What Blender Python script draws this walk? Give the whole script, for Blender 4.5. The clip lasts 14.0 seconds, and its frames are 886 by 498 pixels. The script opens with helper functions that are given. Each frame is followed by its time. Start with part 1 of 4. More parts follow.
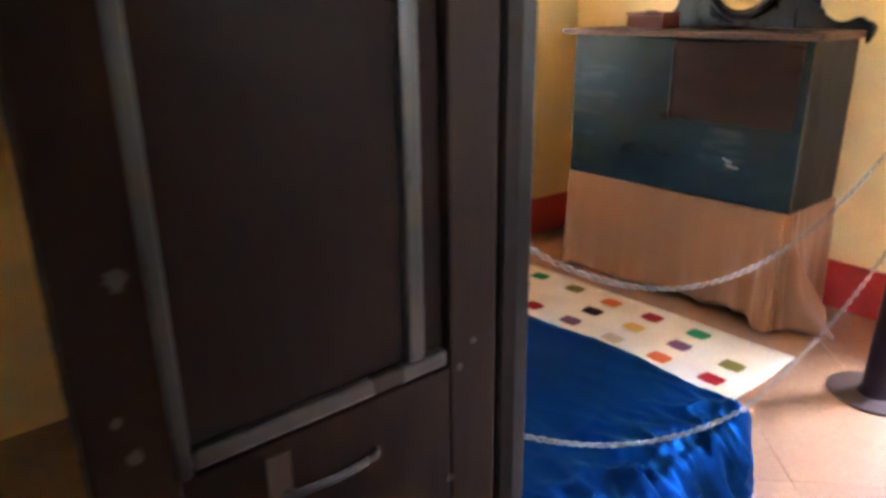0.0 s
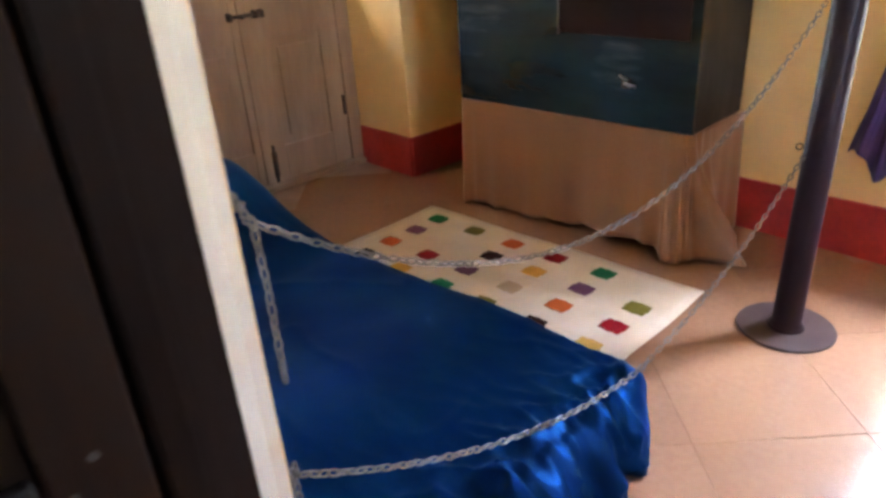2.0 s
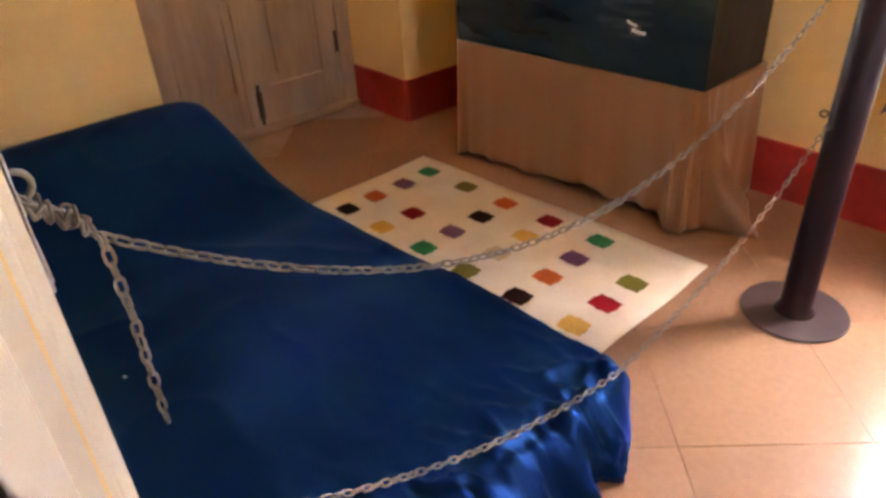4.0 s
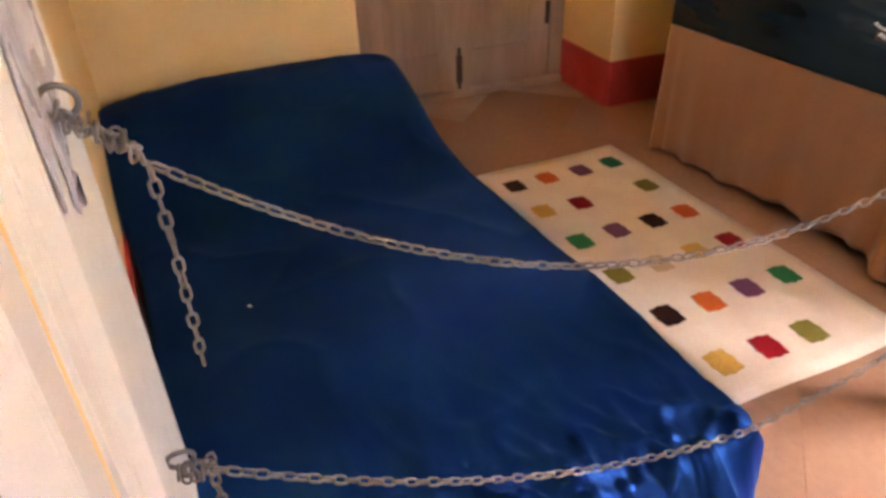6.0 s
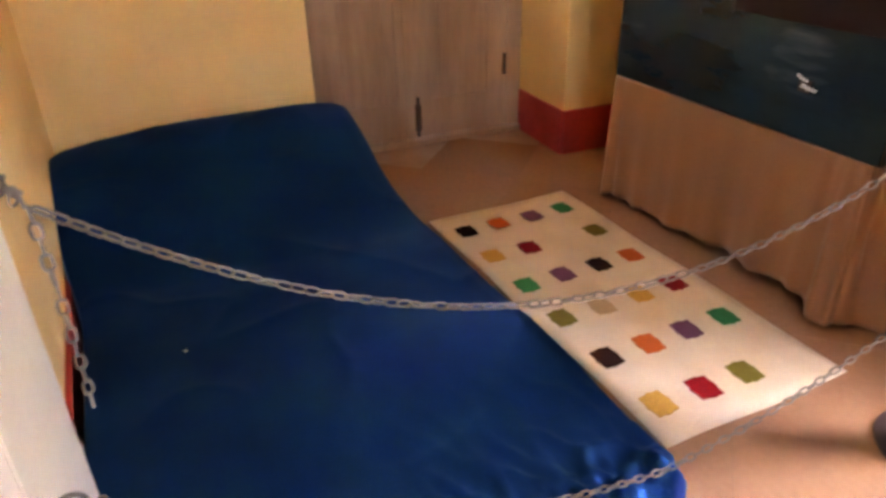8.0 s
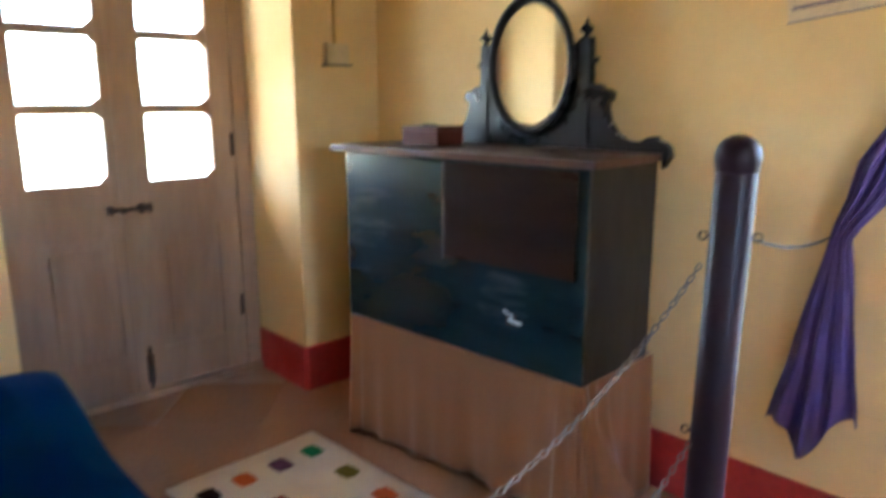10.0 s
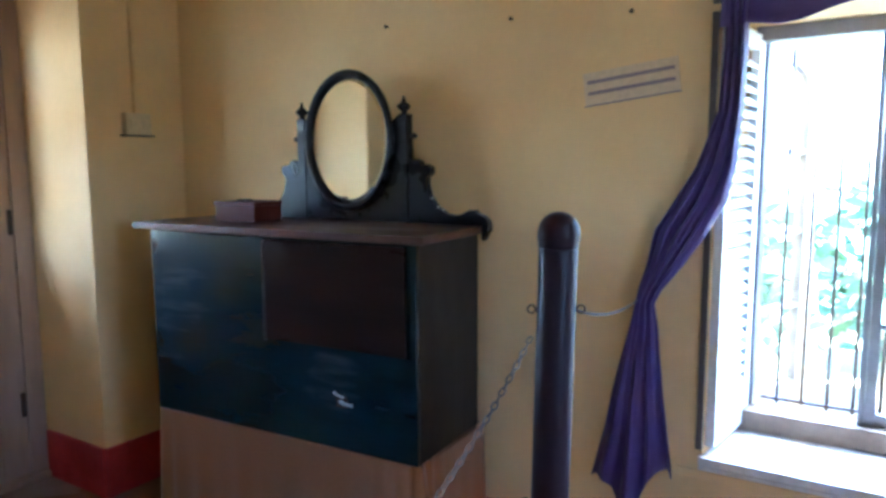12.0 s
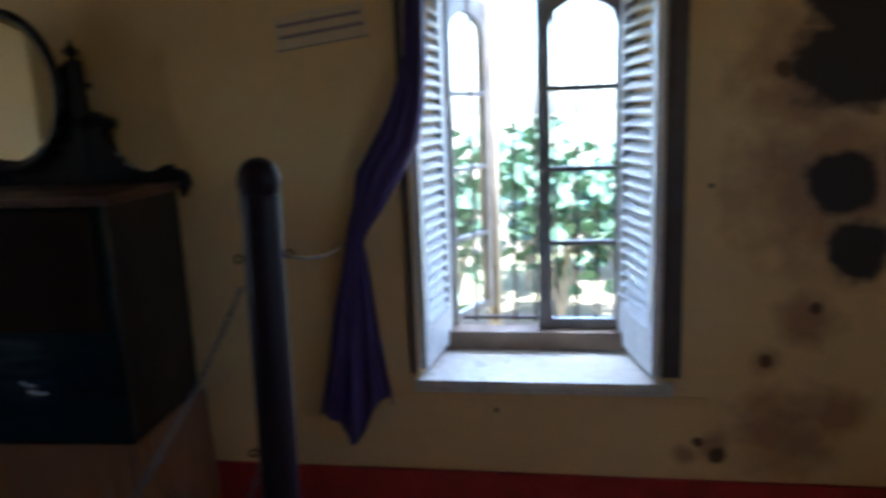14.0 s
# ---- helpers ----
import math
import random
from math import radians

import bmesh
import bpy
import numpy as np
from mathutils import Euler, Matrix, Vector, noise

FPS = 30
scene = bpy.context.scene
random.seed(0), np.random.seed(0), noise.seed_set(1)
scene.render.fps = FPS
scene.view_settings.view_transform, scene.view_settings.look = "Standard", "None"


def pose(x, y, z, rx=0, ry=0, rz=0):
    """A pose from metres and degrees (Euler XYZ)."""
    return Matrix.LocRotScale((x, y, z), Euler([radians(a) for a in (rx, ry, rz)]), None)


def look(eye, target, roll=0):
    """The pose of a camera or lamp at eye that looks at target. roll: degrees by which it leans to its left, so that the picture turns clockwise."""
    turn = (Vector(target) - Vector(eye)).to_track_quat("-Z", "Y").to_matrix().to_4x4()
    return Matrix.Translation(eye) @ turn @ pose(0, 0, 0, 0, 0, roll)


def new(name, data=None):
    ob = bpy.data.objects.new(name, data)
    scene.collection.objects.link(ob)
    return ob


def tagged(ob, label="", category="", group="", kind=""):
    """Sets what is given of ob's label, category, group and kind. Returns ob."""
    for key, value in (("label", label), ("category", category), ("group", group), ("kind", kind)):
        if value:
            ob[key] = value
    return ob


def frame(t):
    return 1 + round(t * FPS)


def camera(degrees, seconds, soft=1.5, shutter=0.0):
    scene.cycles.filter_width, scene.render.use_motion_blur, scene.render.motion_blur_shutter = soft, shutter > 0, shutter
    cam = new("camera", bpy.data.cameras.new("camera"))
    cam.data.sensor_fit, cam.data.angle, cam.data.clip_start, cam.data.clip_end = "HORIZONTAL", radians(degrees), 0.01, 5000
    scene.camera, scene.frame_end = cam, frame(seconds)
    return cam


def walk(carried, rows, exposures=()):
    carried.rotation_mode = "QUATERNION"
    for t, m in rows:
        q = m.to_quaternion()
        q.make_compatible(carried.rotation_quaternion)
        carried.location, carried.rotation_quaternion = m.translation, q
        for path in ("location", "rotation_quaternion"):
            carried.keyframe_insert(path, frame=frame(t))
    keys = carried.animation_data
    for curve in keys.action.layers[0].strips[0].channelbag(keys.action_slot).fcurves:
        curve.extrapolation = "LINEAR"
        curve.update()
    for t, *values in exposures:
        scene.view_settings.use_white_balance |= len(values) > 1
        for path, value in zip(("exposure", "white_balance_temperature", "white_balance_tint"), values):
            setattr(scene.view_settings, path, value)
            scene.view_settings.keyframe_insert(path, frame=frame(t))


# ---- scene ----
cam = camera(64.8, 14.0, soft=3.2, shutter=0.75)
PATH = [
    (0, (0.237, 0.612, 1.333), (-1.208, 1.826, 0.671), -0.7),
    (0.5, (0.226, 0.712, 1.336), (-1.179, 1.946, 0.628), -3.2),
    (1, (0.217, 0.809, 1.31), (-1.149, 2.073, 0.579), -4.1),
    (1.5, (0.199, 0.929, 1.304), (-1.133, 2.208, 0.536), -4.6),
    (2, (0.169, 1.057, 1.305), (-1.124, 2.309, 0.434), -4.1),
    (2.2, (0.16, 1.103, 1.32), (-1.142, 2.34, 0.44), -4.4),
    (4.3, (0.075, 1.325, 1.3), (-1.201, 2.437, 0.236), -2.9),
    (4.5, (0.066, 1.336, 1.297), (-1.258, 2.396, 0.236), -2.5),
    (5, (0.073, 1.395, 1.287), (-1.426, 2.216, 0.248), -2.8),
    (5.5, (0.087, 1.448, 1.276), (-1.433, 2.202, 0.216), -0.9),
    (6, (0.095, 1.495, 1.256), (-1.458, 2.155, 0.182), -2.1),
    (6.5, (0.105, 1.526, 1.251), (-1.468, 2.12, 0.168), -2.9),
    (7, (0.118, 1.549, 1.256), (-1.457, 2.175, 0.194), -2.0),
    (7.2, (0.13, 1.552, 1.257), (-1.459, 2.197, 0.228), -2.1),
    (9.3, (0.194, 1.661, 1.319), (-1.308, 2.767, 0.599), 1.0),
    (9.5, (0.179, 1.646, 1.351), (-1.267, 2.87, 0.709), 1.6),
    (10, (0.179, 1.67, 1.38), (-1.189, 3.068, 0.966), -0.2),
    (10.5, (0.17, 1.671, 1.393), (-1.045, 3.233, 1.1), 1.6),
    (11, (0.157, 1.691, 1.406), (-0.953, 3.338, 1.169), 1.2),
    (11.5, (0.135, 1.698, 1.411), (-0.888, 3.398, 1.158), 0.6),
    (12, (0.107, 1.69, 1.412), (-0.851, 3.429, 1.176), -0.2),
    (12.5, (0.089, 1.685, 1.405), (-0.761, 3.48, 1.166), -0.1),
    (13, (0.084, 1.676, 1.401), (-0.62, 3.528, 1.128), -1.1),
    (13.5, (0.107, 1.682, 1.392), (-0.387, 3.587, 1.035), -2.6),
    (14, (0.14, 1.691, 1.386), (-0.065, 3.644, 1.007), -2.3),
]

WINDOW_POWER, DOOR_POWER = 17.0, 0.3
EXPOSURES = [(0.0, 7.1, 6100, 17), (1.0, 6.95, 6200, 16), (2.0, 6.45, 6450, 17), (4.5, 6.4, 8600, 29), (5.0, 6.65, 8200, 30), (7.0, 6.55, 8200, 33), (9.5, 6.75, 6400, 16), (10.0, 6.3, 5300, 11), (10.5, 6.0, 4800, 10), (11.0, 5.75, 4600, 10), (12.5, 5.5, 4450, 11), (13.0, 5.05, 4450, 11), (13.5, 4.4, 4900, 12), (14.0, 3.4, 5100, 12)]
walk(cam, [(t, look(eye, target, roll)) for t, eye, target, roll in PATH], EXPOSURES)

# ---- world, sun, large lights ----
ROOM = pose(0, 3.83, 0, 0, 0, -3.15)   # the shell of the room: u along the window wall, v out through it
world = bpy.data.worlds.new("sky")
scene.world = world
world.use_nodes = True
wn = world.node_tree.nodes
sky = wn.new("ShaderNodeTexSky")
sky.sky_type = "NISHITA"
sky.sun_disc = False
sky.sun_elevation, sky.sun_rotation = radians(72.6), radians(163)
sky.dust_density, sky.air_density, sky.ozone_density = 2.0, 1.0, 0.6
wn["Background"].inputs["Strength"].default_value = 0.15
world.node_tree.links.new(sky.outputs[0], wn["Background"].inputs["Color"])


def lamp(name, kind, m, power, color, **settings):
    data = bpy.data.lights.new(name, kind)
    data.energy, data.color = power, color
    for key, value in settings.items():
        if key == "size":
            data.size = value
        elif key == "size_y":
            data.size_y = value
        elif key == "angle":
            data.angle = value
    if kind == "AREA":
        data.shape = "RECTANGLE"
    ob = new(name, data)
    ob.matrix_world = m
    return ob


lamp("sun", "SUN", look((0.9, -3.0, 10.0), (0, 0, 0)), 4.0, (1.0, 0.95, 0.88), angle=radians(1.0))
# sky light that comes down through the window, and through the glass of the garden door
lamp("window_sky_light", "AREA", ROOM @ look((0.25, 1.6, 2.65), (0.1, -1.8, 0.75)), WINDOW_POWER, (0.84, 0.92, 1.0), size=2.8, size_y=0.9)
lamp("door_sky_light", "AREA", ROOM @ look((-4.25, -2.2, 2.1), (-2.6, -0.5, 1.35)), DOOR_POWER, (1.0, 0.97, 0.92), size=0.9, size_y=0.9)


# ---- materials ----
def material(name, base, rough=0.6, metal=0.0, other=None, scale=6.0, amount=0.5, fine=90.0, fine_amount=0.15,
             bump=0.15, bump_scale=60.0, rough_vary=0.12, spec=0.5, sheen=0.0, coat=0.0, stretch=(1, 1, 1), island=0.0):
    """Base colour that drifts towards other in soft patches and in fine grain, with relief."""
    m = bpy.data.materials.new(name)
    m.use_nodes = True
    nt = m.node_tree
    b = nt.nodes["Principled BSDF"]
    other = other or tuple(c * 0.7 for c in base)
    tc = nt.nodes.new("ShaderNodeTexCoord")
    mp = nt.nodes.new("ShaderNodeMapping")
    mp.inputs["Scale"].default_value = stretch
    if island:
        nt.links.new(nt.nodes.new("ShaderNodeNewGeometry").outputs["Position"], mp.inputs["Vector"])
    else:
        nt.links.new(tc.outputs["Object"], mp.inputs["Vector"])

    def noise_at(s, detail=4.0):
        n = nt.nodes.new("ShaderNodeTexNoise")
        n.inputs["Scale"].default_value, n.inputs["Detail"].default_value = s, detail
        nt.links.new(mp.outputs[0], n.inputs["Vector"])
        return n

    def ramp(n, lo, hi, a=0.35, z=0.65):
        r = nt.nodes.new("ShaderNodeMapRange")
        r.inputs["From Min"].default_value, r.inputs["From Max"].default_value = a, z
        r.inputs["To Min"].default_value, r.inputs["To Max"].default_value = lo, hi
        nt.links.new(n.outputs[0], r.inputs["Value"])
        return r

    coarse, grain = noise_at(scale), noise_at(fine, 2.0)
    mix = nt.nodes.new("ShaderNodeMix")
    mix.data_type = "RGBA"
    mix.inputs[6].default_value, mix.inputs[7].default_value = (*base, 1), (*other, 1)
    nt.links.new(ramp(coarse, 0.0, amount).outputs[0], mix.inputs[0])
    mix2 = nt.nodes.new("ShaderNodeMix")
    mix2.data_type = "RGBA"
    mix2.blend_type = "MULTIPLY"
    nt.links.new(ramp(grain, 0.0, fine_amount).outputs[0], mix2.inputs[0])
    nt.links.new(mix.outputs[2], mix2.inputs[6])
    mix2.inputs[7].default_value = (0.25, 0.22, 0.2, 1)
    last = mix2
    if island:
        info = nt.nodes.new("ShaderNodeObjectInfo")
        hsv = nt.nodes.new("ShaderNodeHueSaturation")
        rr = nt.nodes.new("ShaderNodeMapRange")
        rr.inputs["To Min"].default_value, rr.inputs["To Max"].default_value = 1 - island, 1 + island
        nt.links.new(info.outputs["Random"], rr.inputs["Value"])
        nt.links.new(rr.outputs[0], hsv.inputs["Value"])
        nt.links.new(mix2.outputs[2], hsv.inputs["Color"])
        nt.links.new(hsv.outputs[0], b.inputs["Base Color"])
    else:
        nt.links.new(last.outputs[2], b.inputs["Base Color"])
    nt.links.new(ramp(coarse, max(rough - rough_vary, 0.03), min(rough + rough_vary, 1)).outputs[0], b.inputs["Roughness"])
    b.inputs["Metallic"].default_value = metal
    b.inputs["Specular IOR Level"].default_value = spec
    b.inputs["Sheen Weight"].default_value = sheen
    b.inputs["Coat Weight"].default_value = coat
    if bump:
        bn = nt.nodes.new("ShaderNodeBump")
        bn.inputs["Strength"].default_value, bn.inputs["Distance"].default_value = bump, 0.004
        nt.links.new(noise_at(bump_scale, 3.0).outputs[0], bn.inputs["Height"])
        nt.links.new(bn.outputs[0], b.inputs["Normal"])
    return m


def patches(m, color, spots, threshold=0.0, scale=7.0, soft=0.1, stretch=(1, 1, 1)):
    """Stains, and in places reflections put into the colour, with a ragged outline round the given centres (x, y, z,
    radius) in the object's own metres.
    """
    nt = m.node_tree
    b = nt.nodes["Principled BSDF"]
    source = b.inputs["Base Color"].links[0].from_socket
    tc = nt.nodes.new("ShaderNodeTexCoord")
    n = nt.nodes.new("ShaderNodeTexNoise")
    n.inputs["Scale"].default_value, n.inputs["Detail"].default_value = scale, 5.0
    mp = nt.nodes.new("ShaderNodeMapping")
    mp.inputs["Scale"].default_value = stretch
    nt.links.new(tc.outputs["Object"], mp.inputs["Vector"])
    nt.links.new(mp.outputs[0], n.inputs["Vector"])
    total = None
    for x, y, z, r in spots:
        d = nt.nodes.new("ShaderNodeVectorMath")
        d.operation = "DISTANCE"
        d.inputs[1].default_value = (x, y, z)
        nt.links.new(tc.outputs["Object"], d.inputs[0])
        f = nt.nodes.new("ShaderNodeMapRange")
        f.inputs["From Min"].default_value, f.inputs["From Max"].default_value = r * 0.3, r * 1.7
        f.inputs["To Min"].default_value, f.inputs["To Max"].default_value = 1.0, 0.0
        nt.links.new(d.outputs["Value"], f.inputs["Value"])
        if total is None:
            total = f.outputs[0]
        else:
            mx = nt.nodes.new("ShaderNodeMath")
            mx.operation = "MAXIMUM"
            nt.links.new(total, mx.inputs[0])
            nt.links.new(f.outputs[0], mx.inputs[1])
            total = mx.outputs[0]
    add = nt.nodes.new("ShaderNodeMath")
    add.operation = "ADD"
    nt.links.new(total, add.inputs[0])
    nt.links.new(n.outputs[0], add.inputs[1])
    cut = nt.nodes.new("ShaderNodeMapRange")
    cut.inputs["From Min"].default_value, cut.inputs["From Max"].default_value = 0.93 + threshold, 0.93 + soft + threshold
    nt.links.new(add.outputs[0], cut.inputs["Value"])
    mix = nt.nodes.new("ShaderNodeMix")
    mix.data_type = "RGBA"
    mix.inputs[7].default_value = (*color, 1)
    nt.links.new(cut.outputs[0], mix.inputs[0])
    nt.links.new(source, mix.inputs[6])
    nt.links.new(mix.outputs[2], b.inputs["Base Color"])
    return m


WALL = (0.83, 0.59, 0.272)
m_wall = material("yellow_limewash", WALL, 0.75, other=(0.755, 0.505, 0.21), scale=2.2, amount=0.7, fine=30, fine_amount=0.03, bump=0.1, bump_scale=9, spec=0.25)
m_wall_north = material("yellow_limewash_window_wall", WALL, 0.75, other=(0.755, 0.515, 0.228), scale=2.2, amount=0.7, fine=30, fine_amount=0.03, bump=0.1, bump_scale=9, spec=0.25)
patches(m_wall_north, (0.46, 0.27, 0.14), [(0.95, 0, 0.38, 0.17), (0.75, 0, 0.33, 0.06), (1.0, 0, 0.75, 0.1), (1.05, 0, 1.15, 0.3), (0.98, 0, 1.45, 0.25), (0.89, 0, 0.61, 0.05), (0.66, 0, 0.30, 0.04), (1.1, 0, 0.45, 0.1)], 0.0, 11, 0.5)
patches(m_wall_north, (0.16, 0.09, 0.05), [(0.888, 0, 0.614, 0.024), (0.70, 0, 0.345, 0.02), (0.76, 0, 0.30, 0.03), (0.9, 0, 1.47, 0.03), (1.02, 0, 0.78, 0.02)], 0.02, 17, 0.3)
patches(m_wall_north, (0.065, 0.05, 0.044), [(1.08, 0, 1.49, 0.15), (1.07, 0, 1.157, 0.10), (1.12, 0, 0.955, 0.095), (0.96, 0, 1.47, 0.04), (1.2, 0, 1.65, 0.22), (1.05, 0, 1.66, 0.12)], 0.02, 9, 0.2)
m_ceiling = material("white_ceiling_paint", (0.8, 0.76, 0.68), 0.85, scale=1.5, amount=0.3)
m_skirt = material("red_oxide_paint", (0.50, 0.035, 0.03), 0.5, other=(0.36, 0.025, 0.02), scale=5, amount=0.8, fine=40, bump=0.2, bump_scale=25)
m_floor = material("polished_clay_floor", (0.375, 0.21, 0.13), 0.24, other=(0.32, 0.17, 0.1), scale=1.6, amount=0.4, fine=45, fine_amount=0.12, bump=0.06, bump_scale=30, rough_vary=0.02, spec=1.0, island=0.05)
m_grout = material("floor_joint", (0.31, 0.18, 0.115), 0.6)
m_cream = material("cream_door_paint", (0.67, 0.59, 0.47), 0.4, other=(0.62, 0.54, 0.42), scale=3, amount=0.5, fine=35, fine_amount=0.04, bump=0.04, bump_scale=30)
m_leaf = material("dark_brown_varnish", (0.0175, 0.0092, 0.0062), 0.45, other=(0.027, 0.0135, 0.0085), scale=3, amount=0.8, fine=60, bump=0.3, bump_scale=26, stretch=(1, 1, 0.2), rough_vary=0.1, spec=0.05)
# pale spots; those at y 0.03 to 0.05 are soft reflections painted in
patches(m_leaf, (0.075, 0.066, 0.06), [(0.04, 0.415, 0.74, 0.007), (0.04, 0.43, 0.90, 0.006), (0.04, 0.455, 0.93, 0.005), (0.04, 0.04, 0.95, 0.01), (0.04, 0.05, 1.12, 0.011), (0.04, 0.03, 0.99, 0.006), (0.04, 0.2, 0.6, 0.006)], 0.05, 90, 0.3)
# darker copy of the leaf's varnish, for the door frame
m_doorframe = material("darker_frame_varnish", (0.0095, 0.005, 0.0036), 0.55, other=(0.018, 0.0085, 0.0055), scale=4, amount=0.8, fine=60, bump=0.3, bump_scale=26, stretch=(1, 1, 0.2), spec=0.04)
# lighter than the leaf: wear, plus the beads' greyish sheen put into the colour
m_worn = material("worn_moulding_sheen", (0.054, 0.044, 0.037), 0.36, other=(0.028, 0.021, 0.017), scale=12, amount=0.9, stretch=(1, 1, 0.3))
m_oldwood = material("weathered_door_wood", (0.44, 0.295, 0.195), 0.6, other=(0.32, 0.195, 0.123), scale=4, amount=0.9, fine=40, fine_amount=0.12, bump=0.15, bump_scale=14, stretch=(1, 1, 0.18))
m_lacquer = material("black_blue_lacquer", (0.0078, 0.0170, 0.0220), 0.23, other=(0.0155, 0.033, 0.038), scale=3.0, amount=0.7, fine=60, fine_amount=0.1, bump=0.14, bump_scale=7, rough_vary=0.03, stretch=(0.6, 1, 2.6))
# cloudy scuffs, with the gloss's bluish haze and reflection streaks put into the colour
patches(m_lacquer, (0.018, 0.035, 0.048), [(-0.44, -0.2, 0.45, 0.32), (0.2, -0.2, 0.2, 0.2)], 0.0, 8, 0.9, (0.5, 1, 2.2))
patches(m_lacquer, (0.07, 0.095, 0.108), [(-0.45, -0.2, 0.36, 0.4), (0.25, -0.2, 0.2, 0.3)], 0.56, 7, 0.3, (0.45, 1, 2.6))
m_panel = material("brown_stained_panel", (0.028, 0.0125, 0.0095), 0.36, other=(0.016, 0.0075, 0.006), scale=5, amount=0.8, bump=0.12, stretch=(0.3, 1, 1.5), spec=0.12)
m_side = material("dark_brown_carcass", (0.036, 0.026, 0.017), 0.55, other=(0.025, 0.018, 0.012), scale=5, amount=0.8, bump=0.2, stretch=(1, 1, 0.3), spec=0.3)
m_top = material("worn_brown_tabletop", (0.125, 0.042, 0.023), 0.4, other=(0.055, 0.019, 0.012), scale=5, amount=0.9, fine=50, bump=0.12, stretch=(0.3, 1, 1))
m_ebony = material("ebonised_wood", (0.008, 0.0078, 0.0095), 0.34, other=(0.014, 0.012, 0.013), scale=8, amount=0.8, bump=0.12, bump_scale=40, spec=0.22)
m_box = material("red_brown_wood", (0.115, 0.024, 0.013), 0.5, other=(0.075, 0.017, 0.010), scale=8, amount=0.8, stretch=(0.3, 1, 1), spec=0.2)
m_mirror = material("silvered_glass", (0.86, 0.88, 0.84), 0.03, metal=1.0, other=(0.78, 0.82, 0.76), scale=5, amount=0.5, fine_amount=0.02, bump=0.0, rough_vary=0.015)
m_satin = material("blue_satin", (0.0042, 0.043, 0.150), 0.43, metal=0.74, other=(0.0036, 0.017, 0.085), scale=3, amount=0.6, fine=160, fine_amount=0.1, bump=0.12, bump_scale=14, spec=0.06, rough_vary=0.03)
m_satin.node_tree.nodes["Principled BSDF"].inputs["Specular Tint"].default_value = (0.06, 0.4, 1.0, 1.0)   # the weft shines in its own blue
m_tan = material("tan_sateen", (0.31, 0.142, 0.062), 0.40, rough_vary=0.02, other=(0.265, 0.117, 0.049), scale=3, amount=0.6, fine=160, fine_amount=0.1, bump=0.12, bump_scale=16, sheen=0.1, stretch=(1, 1, 0.4))
m_purple = material("purple_curtain_cloth", (0.085, 0.045, 0.20), 0.6, other=(0.06, 0.032, 0.15), scale=5, amount=0.6, fine=180, fine_amount=0.15, bump=0.15, bump_scale=40, sheen=0.1)
m_post = material("plum_brown_enamel", (0.017, 0.006, 0.011), 0.4, spec=0.2, other=(0.026, 0.010, 0.015), scale=5, amount=0.6, bump=0.0, rough_vary=0.015)
m_foot = material("scuffed_plum_enamel", (0.075, 0.046, 0.046), 0.34, other=(0.05, 0.028, 0.03), scale=7, amount=0.7, bump=0.0, rough_vary=0.05, spec=0.4)
m_chain = material("galvanised_steel", (0.185, 0.165, 0.145), 0.45, metal=0.5, other=(0.22, 0.18, 0.155), scale=60, amount=0.8, bump=0.1, bump_scale=120, island=0.12)
m_steel = material("worn_bright_steel", (0.55, 0.54, 0.52), 0.4, metal=0.6, other=(0.4, 0.38, 0.36), scale=60, amount=0.6)
m_thin_chain = material("dull_steel_wire", (0.16, 0.145, 0.13), 0.5, metal=0.5, other=(0.10, 0.085, 0.075), scale=60, amount=0.8)
m_rust = material("rusted_iron", (0.06, 0.048, 0.042), 0.6, metal=0.4, other=(0.10, 0.05, 0.03), scale=40, amount=0.8, bump=0.4, bump_scale=90)
m_white = material("white_gloss_paint", (0.78, 0.78, 0.76), 0.42, other=(0.66, 0.65, 0.62), scale=7, amount=0.6, fine=50, bump=0.12, bump_scale=30)
m_sill = material("sill_paint", (0.76, 0.72, 0.65), 0.38, other=(0.62, 0.55, 0.46), scale=7, amount=0.7, fine=40, fine_amount=0.2)
m_sash = material("grey_sash_paint", (0.26, 0.245, 0.24), 0.5, other=(0.16, 0.14, 0.13), scale=8, amount=0.8)
m_frame = material("window_frame_wood", (0.30, 0.21, 0.13), 0.55, other=(0.18, 0.12, 0.08), scale=8, amount=0.8)
m_casing = material("casing_brown_grey", (0.11, 0.085, 0.07), 0.5, other=(0.07, 0.05, 0.045), scale=8, amount=0.8)
m_sign = material("aged_sign_board", (0.74, 0.565, 0.35), 0.6, other=(0.69, 0.52, 0.32), scale=9, amount=0.5)
m_ink = material("sign_ink", (0.31, 0.23, 0.25), 0.7)
m_plastic = material("ivory_plastic", (0.74, 0.57, 0.31), 0.4, scale=12, amount=0.3, bump=0.02)
m_film = material("grey_plastic_strip", (0.46, 0.42, 0.43), 0.32, other=(0.36, 0.325, 0.33), scale=12, amount=0.7, bump=0.12, bump_scale=24)
m_rug = material("cream_cotton_rug", (0.76, 0.66, 0.53), 0.9, other=(0.66, 0.55, 0.42), scale=7, amount=0.6, fine=220, fine_amount=0.25, bump=0.5, bump_scale=160, spec=0.15, sheen=0.1)
